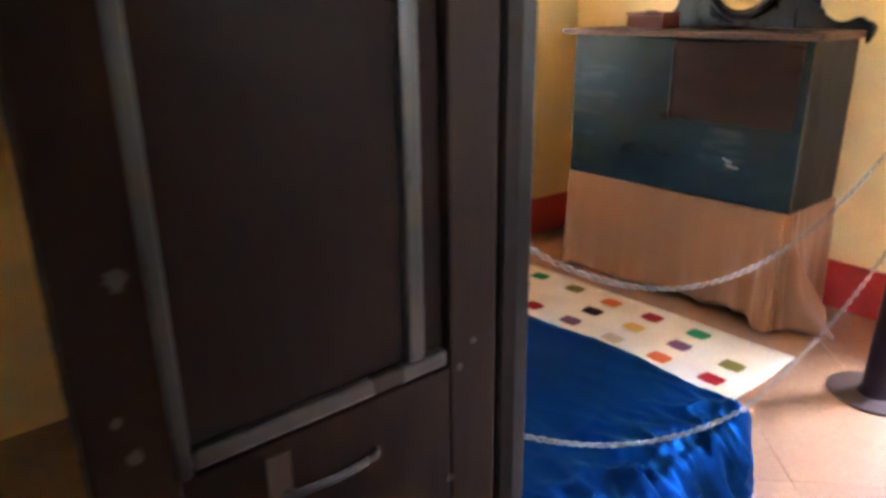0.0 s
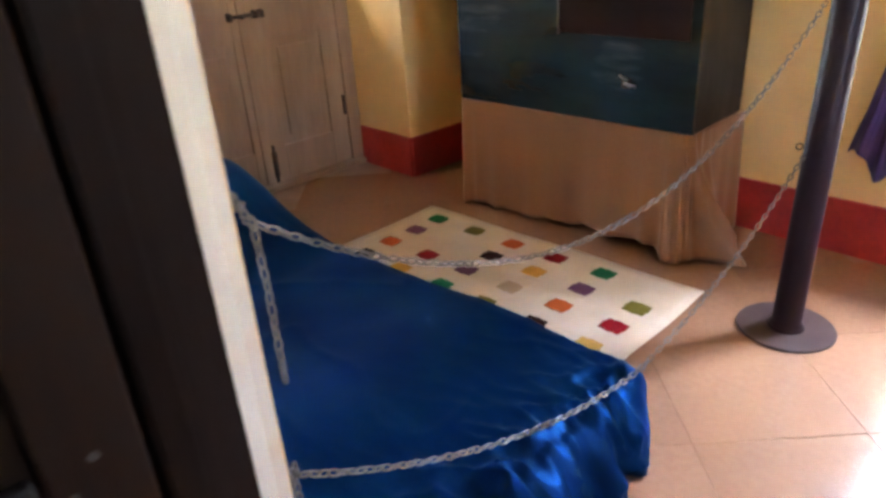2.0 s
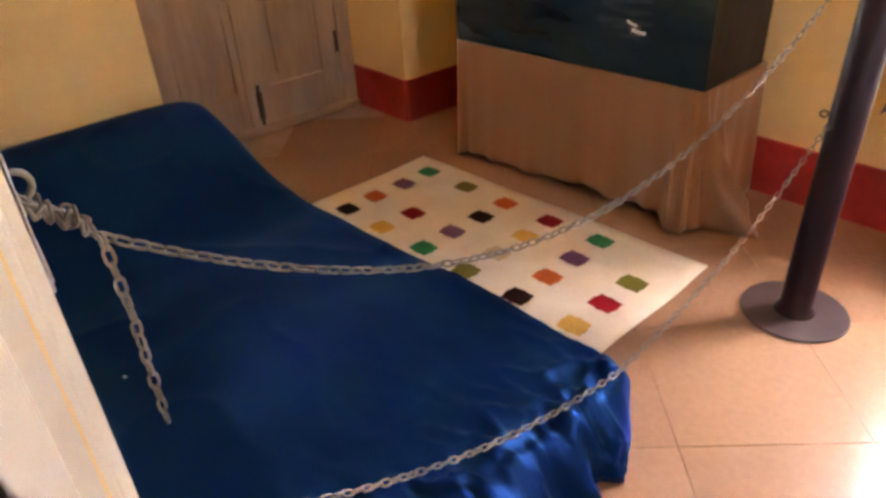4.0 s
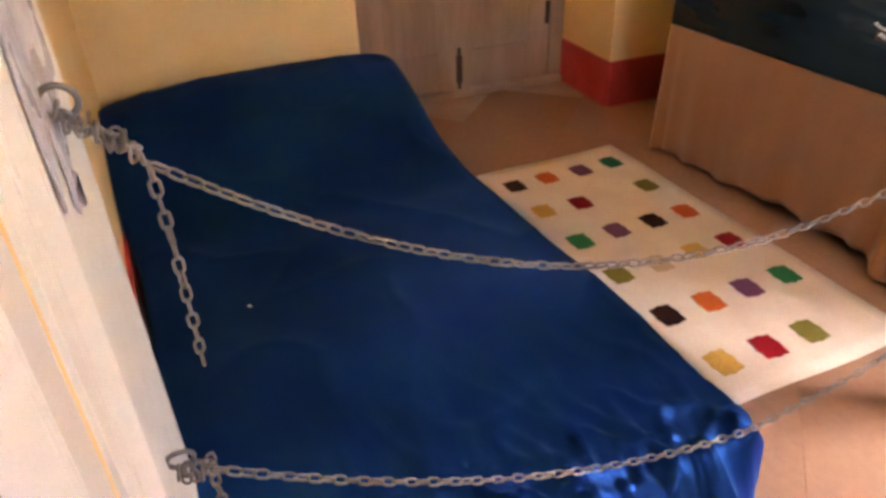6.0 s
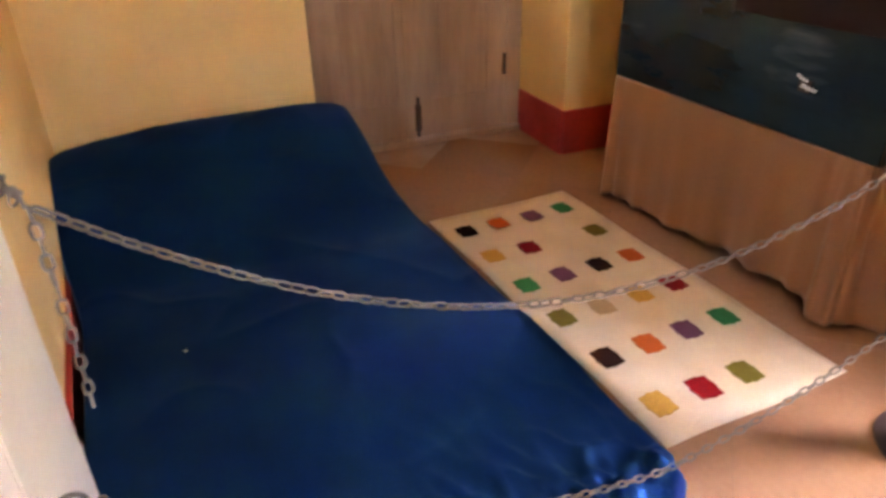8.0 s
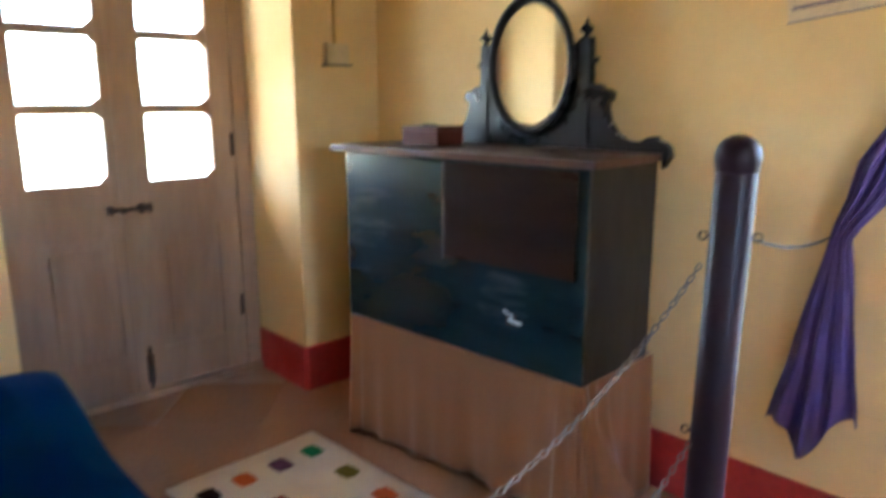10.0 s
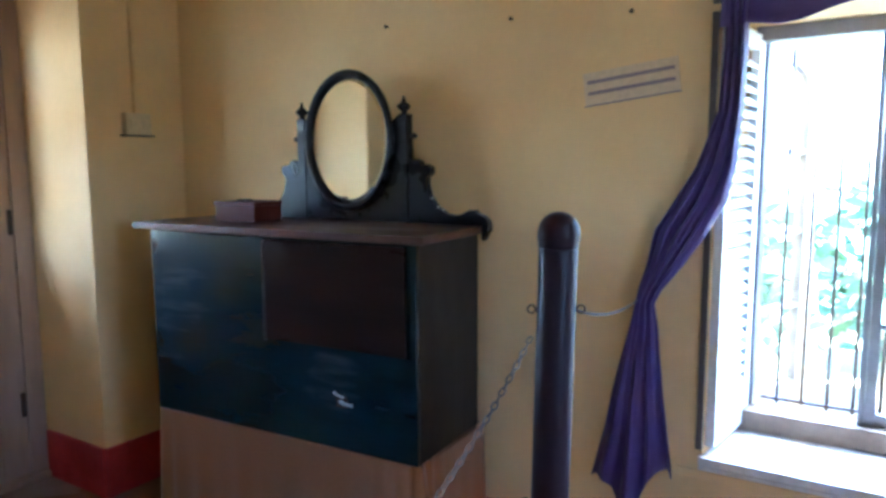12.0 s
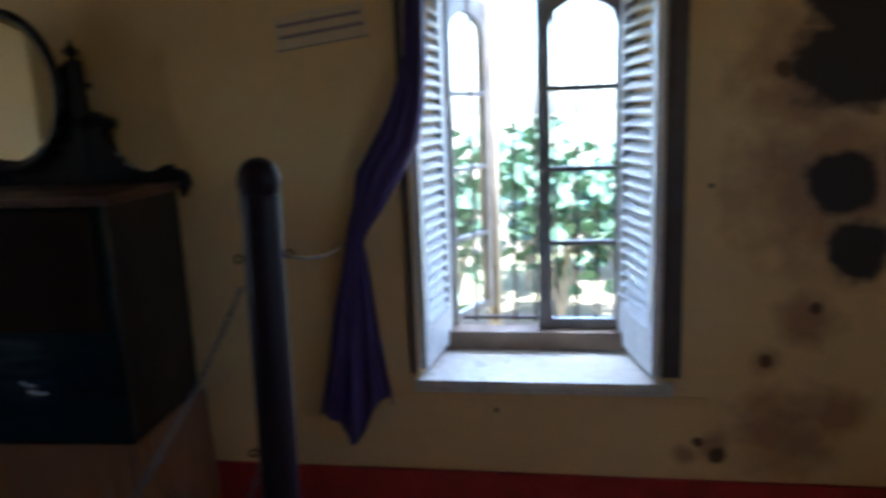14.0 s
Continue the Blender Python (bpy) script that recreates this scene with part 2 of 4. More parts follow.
RUG_COLOURS = {"b": ("dark_brown", (0.030, 0.010, 0.008)), "o": ("orange", (0.62, 0.13, 0.03)), "p": ("mauve", (0.19, 0.075, 0.15)),
               "g": ("green", (0.02, 0.25, 0.095)), "y": ("yellow", (0.68, 0.40, 0.09)), "r": ("red", (0.30, 0.010, 0.018)),
               "l": ("olive", (0.21, 0.18, 0.035)), "f": ("faded", (0.60, 0.46, 0.30))}
m_tuft = {k: material("tuft_" + n, c, 0.9, fine=200, fine_amount=0.4, bump=0.6, bump_scale=150, spec=0.1) for k, (n, c) in RUG_COLOURS.items()}
m_ground = material("garden_soil", (0.20, 0.155, 0.10), 0.95, other=(0.12, 0.14, 0.06), scale=0.8, amount=0.9)
m_foliage = material("garden_leaf", (0.12, 0.21, 0.12), 0.45, other=(0.075, 0.14, 0.075), scale=3, amount=0.8, spec=0.4)
m_bark = material("pale_bark", (0.34, 0.29, 0.22), 0.85, scale=8, amount=0.8)
m_paving = material("veranda_paving", (0.28, 0.235, 0.2), 0.8, other=(0.2, 0.165, 0.14), scale=2, amount=0.7)
m_plaster = material("veranda_plaster", (0.74, 0.68, 0.62), 0.8, other=(0.6, 0.5, 0.45), scale=1.5, amount=0.6)
m_tile_roof = material("veranda_roof_tile", (0.42, 0.24, 0.2), 0.8, scale=5, amount=0.8)
m_glass = bpy.data.materials.new("window_glass")
m_glass.use_nodes = True
gb = m_glass.node_tree.nodes["Principled BSDF"]
gb.inputs["Base Color"].default_value = (0.97, 0.99, 0.98, 1)
gb.inputs["Roughness"].default_value = 0.02
gb.inputs["Transmission Weight"].default_value = 1.0
gb.inputs["IOR"].default_value = 1.1


# ---- building tools ----
def whole(ob):
    return (whole(ob.parent) if ob.parent else Matrix()) @ ob.matrix_basis


def thing(name, m, label, category, group="", kind=""):
    return_value = new(name)
    return_value.empty_display_size = 0.1
    return_value.matrix_basis = m
    return tagged(return_value, label, category, group, kind)


def part(name, bm, mat, parent, label="", space=None, smooth=False):
    """One mesh under a thing or a part; the bmesh is given in the space's metres (the world's if none)."""
    me = bpy.data.meshes.new(name)
    bmesh.ops.recalc_face_normals(bm, faces=bm.faces)
    bm.to_mesh(me)
    bm.free()
    me.transform(whole(parent).inverted() @ (space or Matrix()))
    me.materials.append(mat)
    if smooth:
        me.shade_smooth()
    ob = new(name, me)
    ob.parent = parent
    if label:
        ob["label"] = label
    return ob


def solid(name, bm, mat, label, category, kind="", m=None, group="", smooth=False):
    """A one-mesh thing, its mesh given in the space of its own pose m."""
    me = bpy.data.meshes.new(name)
    bmesh.ops.recalc_face_normals(bm, faces=bm.faces)
    bm.to_mesh(me)
    bm.free()
    me.materials.append(mat)
    if smooth:
        me.shade_smooth()
    ob = new(name, me)
    ob.matrix_basis = m or Matrix()
    return tagged(ob, label, category, group, kind)


def box(x0, x1, y0, y1, z0, z1, bevel=0.0, bm=None, m=None, segments=2):
    bm = bm or bmesh.new()
    at = Matrix.Translation(((x0 + x1) / 2, (y0 + y1) / 2, (z0 + z1) / 2)) @ Matrix.Diagonal((x1 - x0, y1 - y0, z1 - z0, 1))
    made = bmesh.ops.create_cube(bm, size=1, matrix=(m or Matrix()) @ at)["verts"]
    if bevel:
        edges = list({e for v in made for e in v.link_edges})
        bmesh.ops.bevel(bm, geom=edges, offset=bevel, segments=segments, affect="EDGES", profile=0.6)
    return bm


def prism(points, z0, z1, bm=None, bevel=0.0):
    """An upright prism over a plan polygon."""
    bm = bm or bmesh.new()
    low = [bm.verts.new((x, y, z0)) for x, y in points]
    face = bm.faces.new(low)
    top = bmesh.ops.extrude_face_region(bm, geom=[face])["geom"]
    bmesh.ops.translate(bm, verts=[g for g in top if isinstance(g, bmesh.types.BMVert)], vec=(0, 0, z1 - z0))
    if bevel:
        bmesh.ops.bevel(bm, geom=[e for e in bm.edges if abs(e.verts[0].co.z - e.verts[1].co.z) > 1e-4], offset=bevel, segments=2, affect="EDGES")
    return bm


def slab_xz(points, y0, y1, bm=None, bevel=0.0):
    """A board cut to an outline in x and z, between y0 and y1."""
    bm = bm or bmesh.new()
    face = bm.faces.new([bm.verts.new((x, y0, z)) for x, z in points])
    top = bmesh.ops.extrude_face_region(bm, geom=[face])["geom"]
    bmesh.ops.translate(bm, verts=[g for g in top if isinstance(g, bmesh.types.BMVert)], vec=(0, y1 - y0, 0))
    if bevel:
        bmesh.ops.bevel(bm, geom=[e for e in bm.edges if abs(e.verts[0].co.y - e.verts[1].co.y) < 1e-5], offset=bevel, segments=2, affect="EDGES")
    return bm


def lathe(profile, m=None, steps=24, bm=None):
    """Turned round z from (radius, height) pairs."""
    bm = bm or bmesh.new()
    rings = []
    for r, z in profile:
        if r < 1e-5:
            rings.append([bm.verts.new((0, 0, z))])
        else:
            rings.append([bm.verts.new((r * math.cos(2 * math.pi * k / steps), r * math.sin(2 * math.pi * k / steps), z)) for k in range(steps)])
    for a, b in zip(rings, rings[1:]):
        for k in range(steps):
            n = (k + 1) % steps
            corners = [a[k % len(a)], a[n % len(a)], b[n % len(b)], b[k % len(b)]]
            keep = [c for i, c in enumerate(corners) if c not in corners[:i]]
            if len(keep) > 2:
                bm.faces.new(keep)
    if m:
        bm.transform(m)
    return bm


def tube(points, radius, closed=False, sides=8, bm=None):
    """A round bar along a line of points."""
    bm = bm or bmesh.new()
    pts = [Vector(p) for p in points]
    rings = []
    for i, p in enumerate(pts):
        a = pts[i - 1] if i or closed else p
        b = pts[(i + 1) % len(pts)] if i + 1 < len(pts) or closed else p
        q = (b - a).to_track_quat("Z", "Y")
        rings.append([bm.verts.new(p + q @ Vector((radius * math.cos(2 * math.pi * k / sides), radius * math.sin(2 * math.pi * k / sides), 0))) for k in range(sides)])
    pairs = list(zip(rings, rings[1:])) + ([(rings[-1], rings[0])] if closed else [])
    for a, b in pairs:
        shift = min(range(sides), key=lambda s: sum((a[k].co - b[(k + s) % sides].co).length for k in range(sides)))
        for k in range(sides):
            bm.faces.new([a[k], a[(k + 1) % sides], b[(k + 1 + shift) % sides], b[(k + shift) % sides]])
    if not closed:
        bm.faces.new(rings[0])
        bm.faces.new(rings[-1])
    return bm


def sheet(rows, thickness=0.0, closed=False):
    """A cloth from rows of points; all rows have the same count."""
    bm = bmesh.new()
    grid = [[bm.verts.new(p) for p in row] for row in rows]
    for a, b in zip(grid, grid[1:]):
        for k in range(len(a) - (0 if closed else 1)):
            n = (k + 1) % len(a)
            bm.faces.new([a[k], a[n], b[n], b[k]])
    if thickness:
        bmesh.ops.recalc_face_normals(bm, faces=bm.faces)
        bmesh.ops.solidify(bm, geom=bm.faces[:], thickness=thickness)
    return bm


def smooth_step(x):
    x = min(max(x, 0.0), 1.0)
    return x * x * (3 - 2 * x)


# ---- the shell of the room ----
H = 2.9
bm = prism([(-3.1, 0), (-0.185, 0), (-0.125, 0.45), (-3.1, 0.45)], 0, H)
prism([(0.585, 0), (2.3, 0), (2.3, 0.45), (0.505, 0.45)], 0, H, bm)
prism([(-0.185, 0), (0.585, 0), (0.505, 0.45), (-0.125, 0.45)], 0, 0.515, bm)
prism([(-0.185, 0), (0.585, 0), (0.505, 0.45), (-0.125, 0.45)], 1.84, H, bm)
solid("wall_north", bm, m_wall_north, "yellow limewashed wall with dark damp stains", "wall", "structure", ROOM)
bm = box(-3.1, -2.518, -0.469, -0.002, 0, H)
box(-3.1, -2.518, -3.2, -1.66, 0, H, bm=bm)
box(-3.1, -2.518, -1.66, -0.469, 2.25, H, bm=bm)
solid("wall_west", bm, m_wall, "thick yellow limewashed wall with a deep door recess", "wall", "structure", ROOM)
bm = box(-2.72, -0.8605, 1.2, 1.322, 0, H)
box(-0.86, -0.46, 1.2, 1.37, 0, H, bm=bm)
box(0.75, 2.2, 1.2, 1.37, 0, H, bm=bm)
box(-0.46, 0.75, 1.2, 1.37, 2.15, H, bm=bm)
solid("wall_south", bm, m_wall, "yellow limewashed wall round the entrance doorway", "wall", "structure")
bm = box(2.0, 2.2, -1.6, 1.199, 0, H)
# unseen opening, added so that fill daylight reaches the west wall
for y0, y1, z0, z1 in ((1.371, 1.45, 0, H), (2.2, 3.72, 0, H), (1.45, 2.2, 0, 1.38), (1.45, 2.2, 1.85, H)):
    box(2.0, 2.2, y0, y1, z0, z1, bm=bm)
solid("wall_east", bm, m_wall, "plain yellow limewashed wall with an unseen added opening", "wall", "structure")
solid("wall_passage_west", box(-2.4, -2.2, -1.6, 1.199, 0, H), m_wall, "yellow limewashed side wall of the entrance passage", "wall", "structure")
bm = bmesh.new()
# the pieces leave an unseen gap, added to bring some light onto the door leaf
for x0, x1, z0, z1 in ((-2.2, 0.5, 0, H), (0.85, 2.0, 0, H), (0.5, 0.85, 0, 1.6), (0.5, 0.85, 1.86, H)):
    box(x0, x1, -1.6, -1.4, z0, z1, bm=bm)
solid("wall_passage", bm, m_wall, "yellow limewashed wall of the entrance passage", "wall", "structure")
solid("ceiling", box(-3.3, 2.5, -1.7, 4.5, H, H + 0.1), m_ceiling, "plain white painted ceiling", "ceiling", "structure")
floor = solid("floor", box(-3.4, 2.5, -1.7, 4.3, -0.15, -0.004), m_grout, "worn reddish brown polished clay tile floor", "floor", "structure")


def baseboard(points, space, label="glossy red oxide painted skirting band"):
    """Skirting along a plan line, 14 mm proud of the wall on its left side."""
    bm = bmesh.new()
    for (x0, y0), (x1, y1) in zip(points, points[1:]):
        d = Vector((x1 - x0, y1 - y0)).normalized()
        n = Vector((-d.y, d.x)) * 0.014
        q = [(x0, y0), (x1, y1), (x1 + n.x, y1 + n.y), (x0 + n.x, y0 + n.y)]
        prism(q, 0, 0.217, bm)
    return solid("baseboard", bm, m_skirt, label, "skirting", "structure", space)


baseboard([(2.0, -0.001), (-2.515, -0.001)], ROOM)
baseboard([(-2.517, 0.0), (-2.517, -0.4705)], ROOM)
baseboard([(-2.517, -0.47), (-2.95, -0.47)], ROOM)
baseboard([(-2.517, -1.659), (-2.517, -2.6)], ROOM)
baseboard([(-2.6, 1.3225), (-0.865, 1.3225)], None)

# ---- the entrance doorway ----
solid("trim", prism([(-0.40, 1.302), (-0.444, 1.344), (-0.490, 1.353), (-0.496, 1.384), (-0.52, 1.40), (-0.89, 1.40), (-0.89, 1.371), (-0.458, 1.371), (-0.458, 1.302)], 0, 2.2, bevel=0.004),
      m_cream, "cream painted moulded door casing", "door casing", "structure")
frame_post = thing("door_frame", pose(-0.41, 1.25, 0), "dark brown varnished wooden door frame", "door frame", kind="structure")
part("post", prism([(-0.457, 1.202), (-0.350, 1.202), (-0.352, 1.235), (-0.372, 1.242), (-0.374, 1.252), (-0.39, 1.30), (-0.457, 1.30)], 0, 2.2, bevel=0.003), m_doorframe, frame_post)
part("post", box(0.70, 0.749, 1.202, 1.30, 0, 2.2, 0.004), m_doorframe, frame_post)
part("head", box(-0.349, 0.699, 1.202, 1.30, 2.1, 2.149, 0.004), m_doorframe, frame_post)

leaf = thing("door_2", pose(-0.39, 0.70, 0), "open dark brown panelled door leaf with worn edges", "door", kind="structure")
X0, X1 = -0.39, -0.35
part("stile", box(X0, X1, 0.700, 0.775, 0.012, 2.1, 0.004), m_leaf, leaf)
part("stile", box(X0, X1, 1.115, 1.194, 0.012, 2.1, 0.004), m_leaf, leaf)
part("rail", box(X0, X1 - 0.001, 0.775, 1.115, 1.97, 2.1, 0.003), m_leaf, leaf)
part("rail", box(X0, X1 - 0.001, 0.775, 1.115, 0.66, 0.905, 0.003), m_leaf, leaf)
part("rail", box(X0, X1 - 0.001, 0.775, 1.115, 0.012, 0.2, 0.003), m_leaf, leaf)
for z0, z1 in ((0.905, 1.97), (0.2, 0.66)):
    part("panel", box(X0 + 0.012, X1 - 0.015, 0.775, 1.115, z0, z1), m_leaf, leaf)
    part("raised_field", box(X1 - 0.0148, X1 - 0.007, 0.79, 1.0495, z0 + 0.0285, z1 - 0.0235, 0.003), m_leaf, leaf)
    for y0, y1, a, b in ((0.772, 0.789, z0, z1), (1.05, 1.074, z0 + 0.0285, z1 - 0.0235), (0.79, 1.109, z0 + 0.006, z0 + 0.028), (0.79, 1.109, z1 - 0.023, z1 - 0.001)):
        part("moulding", box(X1 - 0.0148, X1 + 0.003, y0, y1, a, b, 0.006, segments=3), m_worn, leaf, "worn moulding with greyish sheen in its colour")
part("pull_handle", tube([(X1 + 0.002, 0.88, 0.842), (X1 + 0.012, 0.888, 0.841), (X1 + 0.014, 0.94, 0.838), (X1 + 0.012, 0.99, 0.84), (X1 + 0.002, 0.998, 0.842)], 0.0045), m_worn, leaf, "bent grey steel pull handle", smooth=True)
part("hasp_plate", box(X1, X1 + 0.004, 0.862, 0.888, 0.83, 0.892, 0.001), m_rust, leaf)

# ---- the garden door in its recess ----
door = thing("door_1", ROOM @ pose(-3.0, -1.09, 0), "closed weathered brown double door with glazed upper half", "door", kind="structure")
DU0, DU1 = -3.02, -2.98
for v0, v1, wa, wb in ((-1.60, -1.094, 0.125, 0.06), (-1.088, -0.55, 0.118, 0.11)):
    part("stile", box(DU0, DU1, v0, v0 + wa, 0.03, 2.12, 0.004), m_oldwood, door, space=ROOM)
    part("stile", box(DU0, DU1, v1 - wb, v1, 0.03, 2.12, 0.004), m_oldwood, door, space=ROOM)
    a, b = v0 + wa, v1 - wb
    for z0, z1 in ((0.03, 0.22), (0.78, 1.03), (1.327, 1.374), (1.652, 1.699), (1.97, 2.12)):
        part("rail", box(DU0 + 0.001, DU1 - 0.001, a, b, z0, z1, 0.003), m_oldwood, door, space=ROOM)
    part("panel", box(DU0 + 0.01, DU1 - 0.014, a, b, 0.22, 0.78), m_oldwood, door, space=ROOM)
    part("raised_field", box(DU1 - 0.014, DU1 - 0.004, a + 0.05, b - 0.05, 0.27, 0.73, 0.004), m_oldwood, door, space=ROOM)
    for z0, z1 in ((1.03, 1.327), (1.374, 1.652), (1.699, 1.97)):
        pane = part("pane", box(-3.003, -2.999, a, b, z0, z1), m_glass, door, "clear window glass", space=ROOM)
        pane.visible_shadow = False
        for vc, zc, s in ((b, z0, -1), (b, z1, -1)):
            pts = [(vc, zc), (vc + s * 0.035, zc), (vc, zc + (0.03 if zc == z0 else -0.03))]
            tri = bmesh.new()
            f = tri.faces.new([tri.verts.new((-2.998, y, z)) for y, z in pts])
            ext = bmesh.ops.extrude_face_region(tri, geom=[f])["geom"]
            bmesh.ops.translate(tri, verts=[g for g in ext if isinstance(g, bmesh.types.BMVert)], vec=(0.01, 0, 0))
            part("corner_block", tri, m_oldwood, door, space=ROOM)
part("meeting_bead", box(DU1, DU1 + 0.014, -1.115, -1.067, 0.03, 2.12, 0.005), m_oldwood, door, space=ROOM)
latch = part("latch", tube([(DU1 + 0.032, -1.175, 0.908), (DU1 + 0.032, -0.985, 0.908)], 0.009), m_rust, door, "dark iron latch bar", space=ROOM, smooth=True)
for v in (-1.165, -1.03, -0.995):
    part("staple", box(DU1, DU1 + 0.046, v - 0.008, v + 0.008, 0.889, 0.927, 0.004), m_rust, latch, space=ROOM)
part("latch_knob", lathe([(0, 0), (0.006, 0), (0.006, 0.016), (0.012, 0.022), (0.012, 0.03), (0, 0.034)], ROOM @ Matrix.Translation((DU1 + 0.04, -1.12, 0.908)) @ pose(0, 0, 0, 0, 90, 0), 12), m_rust, latch, smooth=True)
part("bolt", tube([(DU1 + 0.012, -1.05, 0.035), (DU1 + 0.012, -1.05, 0.24)], 0.009), m_rust, door, "dark iron foot bolt", space=ROOM, smooth=True)
part("bolt_plate", box(DU1, DU1 + 0.005, -1.066, -1.03, 0.06, 0.20, 0.001), m_rust, door, space=ROOM)
for z in (0.3, 1.12, 1.88):
    part("hinge", box(DU1, DU1 + 0.012, -0.572, -0.552, z, z + 0.11, 0.003), m_rust, door, "rusty iron butt hinge", space=ROOM)
part("threshold", box(-3.08, -2.93, -1.655, -0.474, 0.0, 0.028, 0.006), m_oldwood, door, space=ROOM)
part("door_head", box(-3.06, -2.95, -1.655, -0.474, 2.125, 2.249, 0.004), m_oldwood, door, space=ROOM)
part("jamb", box(-3.06, -2.965, -0.549, -0.4715, 0.03, 2.12), m_oldwood, door, space=ROOM)
part("jamb", box(-3.06, -2.965, -1.658, -1.601, 0.03, 2.12), m_oldwood, door, space=ROOM)

# ---- the window ----
window = thing("window_1", ROOM @ pose(0.2, 0.2, 0.53), "open casement window with white louvred shutters and iron bars", "window", kind="structure")
part("window_sill", prism([(-0.192, -0.03), (0.618, -0.03), (0.618, -0.002), (0.582, -0.002), (0.535, 0.271), (-0.145, 0.271), (-0.182, -0.002), (-0.192, -0.002)], 0.518, 0.544, bevel=0.007), m_sill, window, "broad pale painted sill", space=ROOM)
part("sill_moulding", box(-0.192, 0.618, -0.022, -0.002, 0.5, 0.514, 0.004), m_sill, window, space=ROOM)
part("plaster_ledge", box(-0.27, 0.73, -0.012, -0.002, 0.466, 0.496, 0.006), m_wall, window, "limewashed plaster ledge under the sill", space=ROOM)
part("bottom_rail", box(-0.135, 0.515, 0.272, 0.36, 0.516, 0.612, 0.004), m_frame, window, "brown wooden bottom rail", space=ROOM)
part("top_rail", box(-0.13, 0.51, 0.29, 0.37, 1.795, 1.839, 0.004), m_sash, window, space=ROOM)
part("jamb", box(-0.142, -0.118, 0.30, 0.36, 0.612, 1.7945, 0.003), m_sash, window, space=ROOM)
part("jamb", box(0.498, 0.522, 0.30, 0.36, 0.612, 1.7945, 0.003), m_sash, window, space=ROOM)
part("casing", box(-0.204, -0.1845, -0.014, 0.0, 0.56, 1.84, 0.003), m_casing, window, "dark casing strip", space=ROOM)
part("casing", box(0.584, 0.64, -0.016, 0.0, 0.56, 1.86, 0.004), m_casing, window, "dark casing strip", space=ROOM)
part("casing", box(-0.204, 0.64, -0.014, 0.0, 1.861, 1.90, 0.004), m_casing, window, "dark casing strip", space=ROOM)


def sash(width, m):
    """A casement of four panes with a curved head; x along it from its hinge, y its depth."""
    s = part("casement", box(0, 0.03, -0.018, 0.018, 0.615, 1.792, 0.003), m_sash, window, "grey painted casement", space=m)
    part("stile", box(width - 0.03, width, -0.018, 0.018, 0.615, 1.792, 0.003), m_sash, s, space=m)
    for z0, z1 in ((0.615, 0.65), (0.915, 0.933), (1.175, 1.193), (1.447, 1.465)):
        part("glazing_bar", box(0.03, width - 0.03, -0.014, 0.014, z0, z1, 0.003), m_sash, s, space=m)
    w = width - 0.06
    arch = [(0.03 + w * k / 16, 1.66 + (0.0 if k in (0, 16) else 0.022) + 0.062 * math.sin(math.pi * k / 16) ** 0.7) for k in range(17)]
    part("curved_head", slab_xz(arch + [(width - 0.03, 1.792), (0.03, 1.792)], -0.016, 0.016), m_sash, s, space=m)
    for z0, z1 in ((0.65, 0.915), (0.933, 1.175), (1.193, 1.447), (1.465, 1.75)):
        pane = part("pane", box(0.03, width - 0.03, -0.002, 0.002, z0, z1), m_glass, s, "clear window glass", space=m)
        pane.visible_shadow = False


sash(0.275, ROOM @ Matrix.Translation((0.498, 0.33, 0)) @ pose(0, 0, 0, 0, 0, 180))
sash(0.30, ROOM @ Matrix.Translation((-0.116, 0.34, 0)) @ pose(0, 0, 0, 0, 0, 67))
part("mullion", box(0.205, 0.2225, 0.31, 0.35, 0.612, 1.7945, 0.003), m_sash, window, space=ROOM)
for k in range(9):
    u = -0.105 + 0.074 * k
    part("bar", tube([(u, 0.40, 0.615), (u + 0.002, 0.40, 1.2), (u, 0.40, 1.84)], 0.0055), m_rust, window, "rusty iron bar", space=ROOM, smooth=True)
part("bar_rail", box(-0.122, 0.502, 0.391, 0.409, 0.625, 0.634), m_rust, window, space=ROOM)


def shutter(front, back):
    """A louvred leaf folded against the reveal, from its room edge to its hinge."""
    (fx, fy), (bx, by) = front, back
    run = Vector((bx - fx, by - fy))
    m = ROOM @ Matrix.Translation((fx, fy, 0)) @ pose(0, 0, 0, 0, 0, math.degrees(math.atan2(run.y, run.x)))
    w = run.length
    s = thing("window_shutter", m, "white painted louvred window shutter, folded open", "shutter", "shutters of the window")
    part("stile", box(0, 0.045, -0.014, 0.014, 0.565, 1.815, 0.003), m_white, s, space=m)
    part("stile", box(w - 0.045, w, -0.014, 0.014, 0.565, 1.815, 0.003), m_white, s, space=m)
    for z0, z1 in ((0.565, 0.70), (1.765, 1.815)):
        part("rail", box(0.045, w - 0.045, -0.013, 0.013, z0, z1, 0.003), m_white, s, space=m)
    slat = None
    z = 0.722
    while z < 1.75:
        if slat is None:
            slat = part("slat", box(0.046, w - 0.046, -0.019, 0.019, -0.0035, 0.0035), m_white, s, space=m @ pose(0, 0, 0, 0, 0, 0))
            slat.matrix_basis = pose(0, 0, z, 42 if fx < 0.2 else -42, 0, 0)
        else:
            c = new("slat", slat.data)
            c.parent = s
            c.matrix_basis = pose(0, 0, z, 42 if fx < 0.2 else -42, 0, 0)
        z += 0.0385


shutter((-0.168, 0.012), (-0.122, 0.325))
shutter((0.566, -0.02), (0.492, 0.325))

# ---- the bed ----
BX0, BX1, BY0, BY1 = -2.49, -0.565, 1.365, 2.42
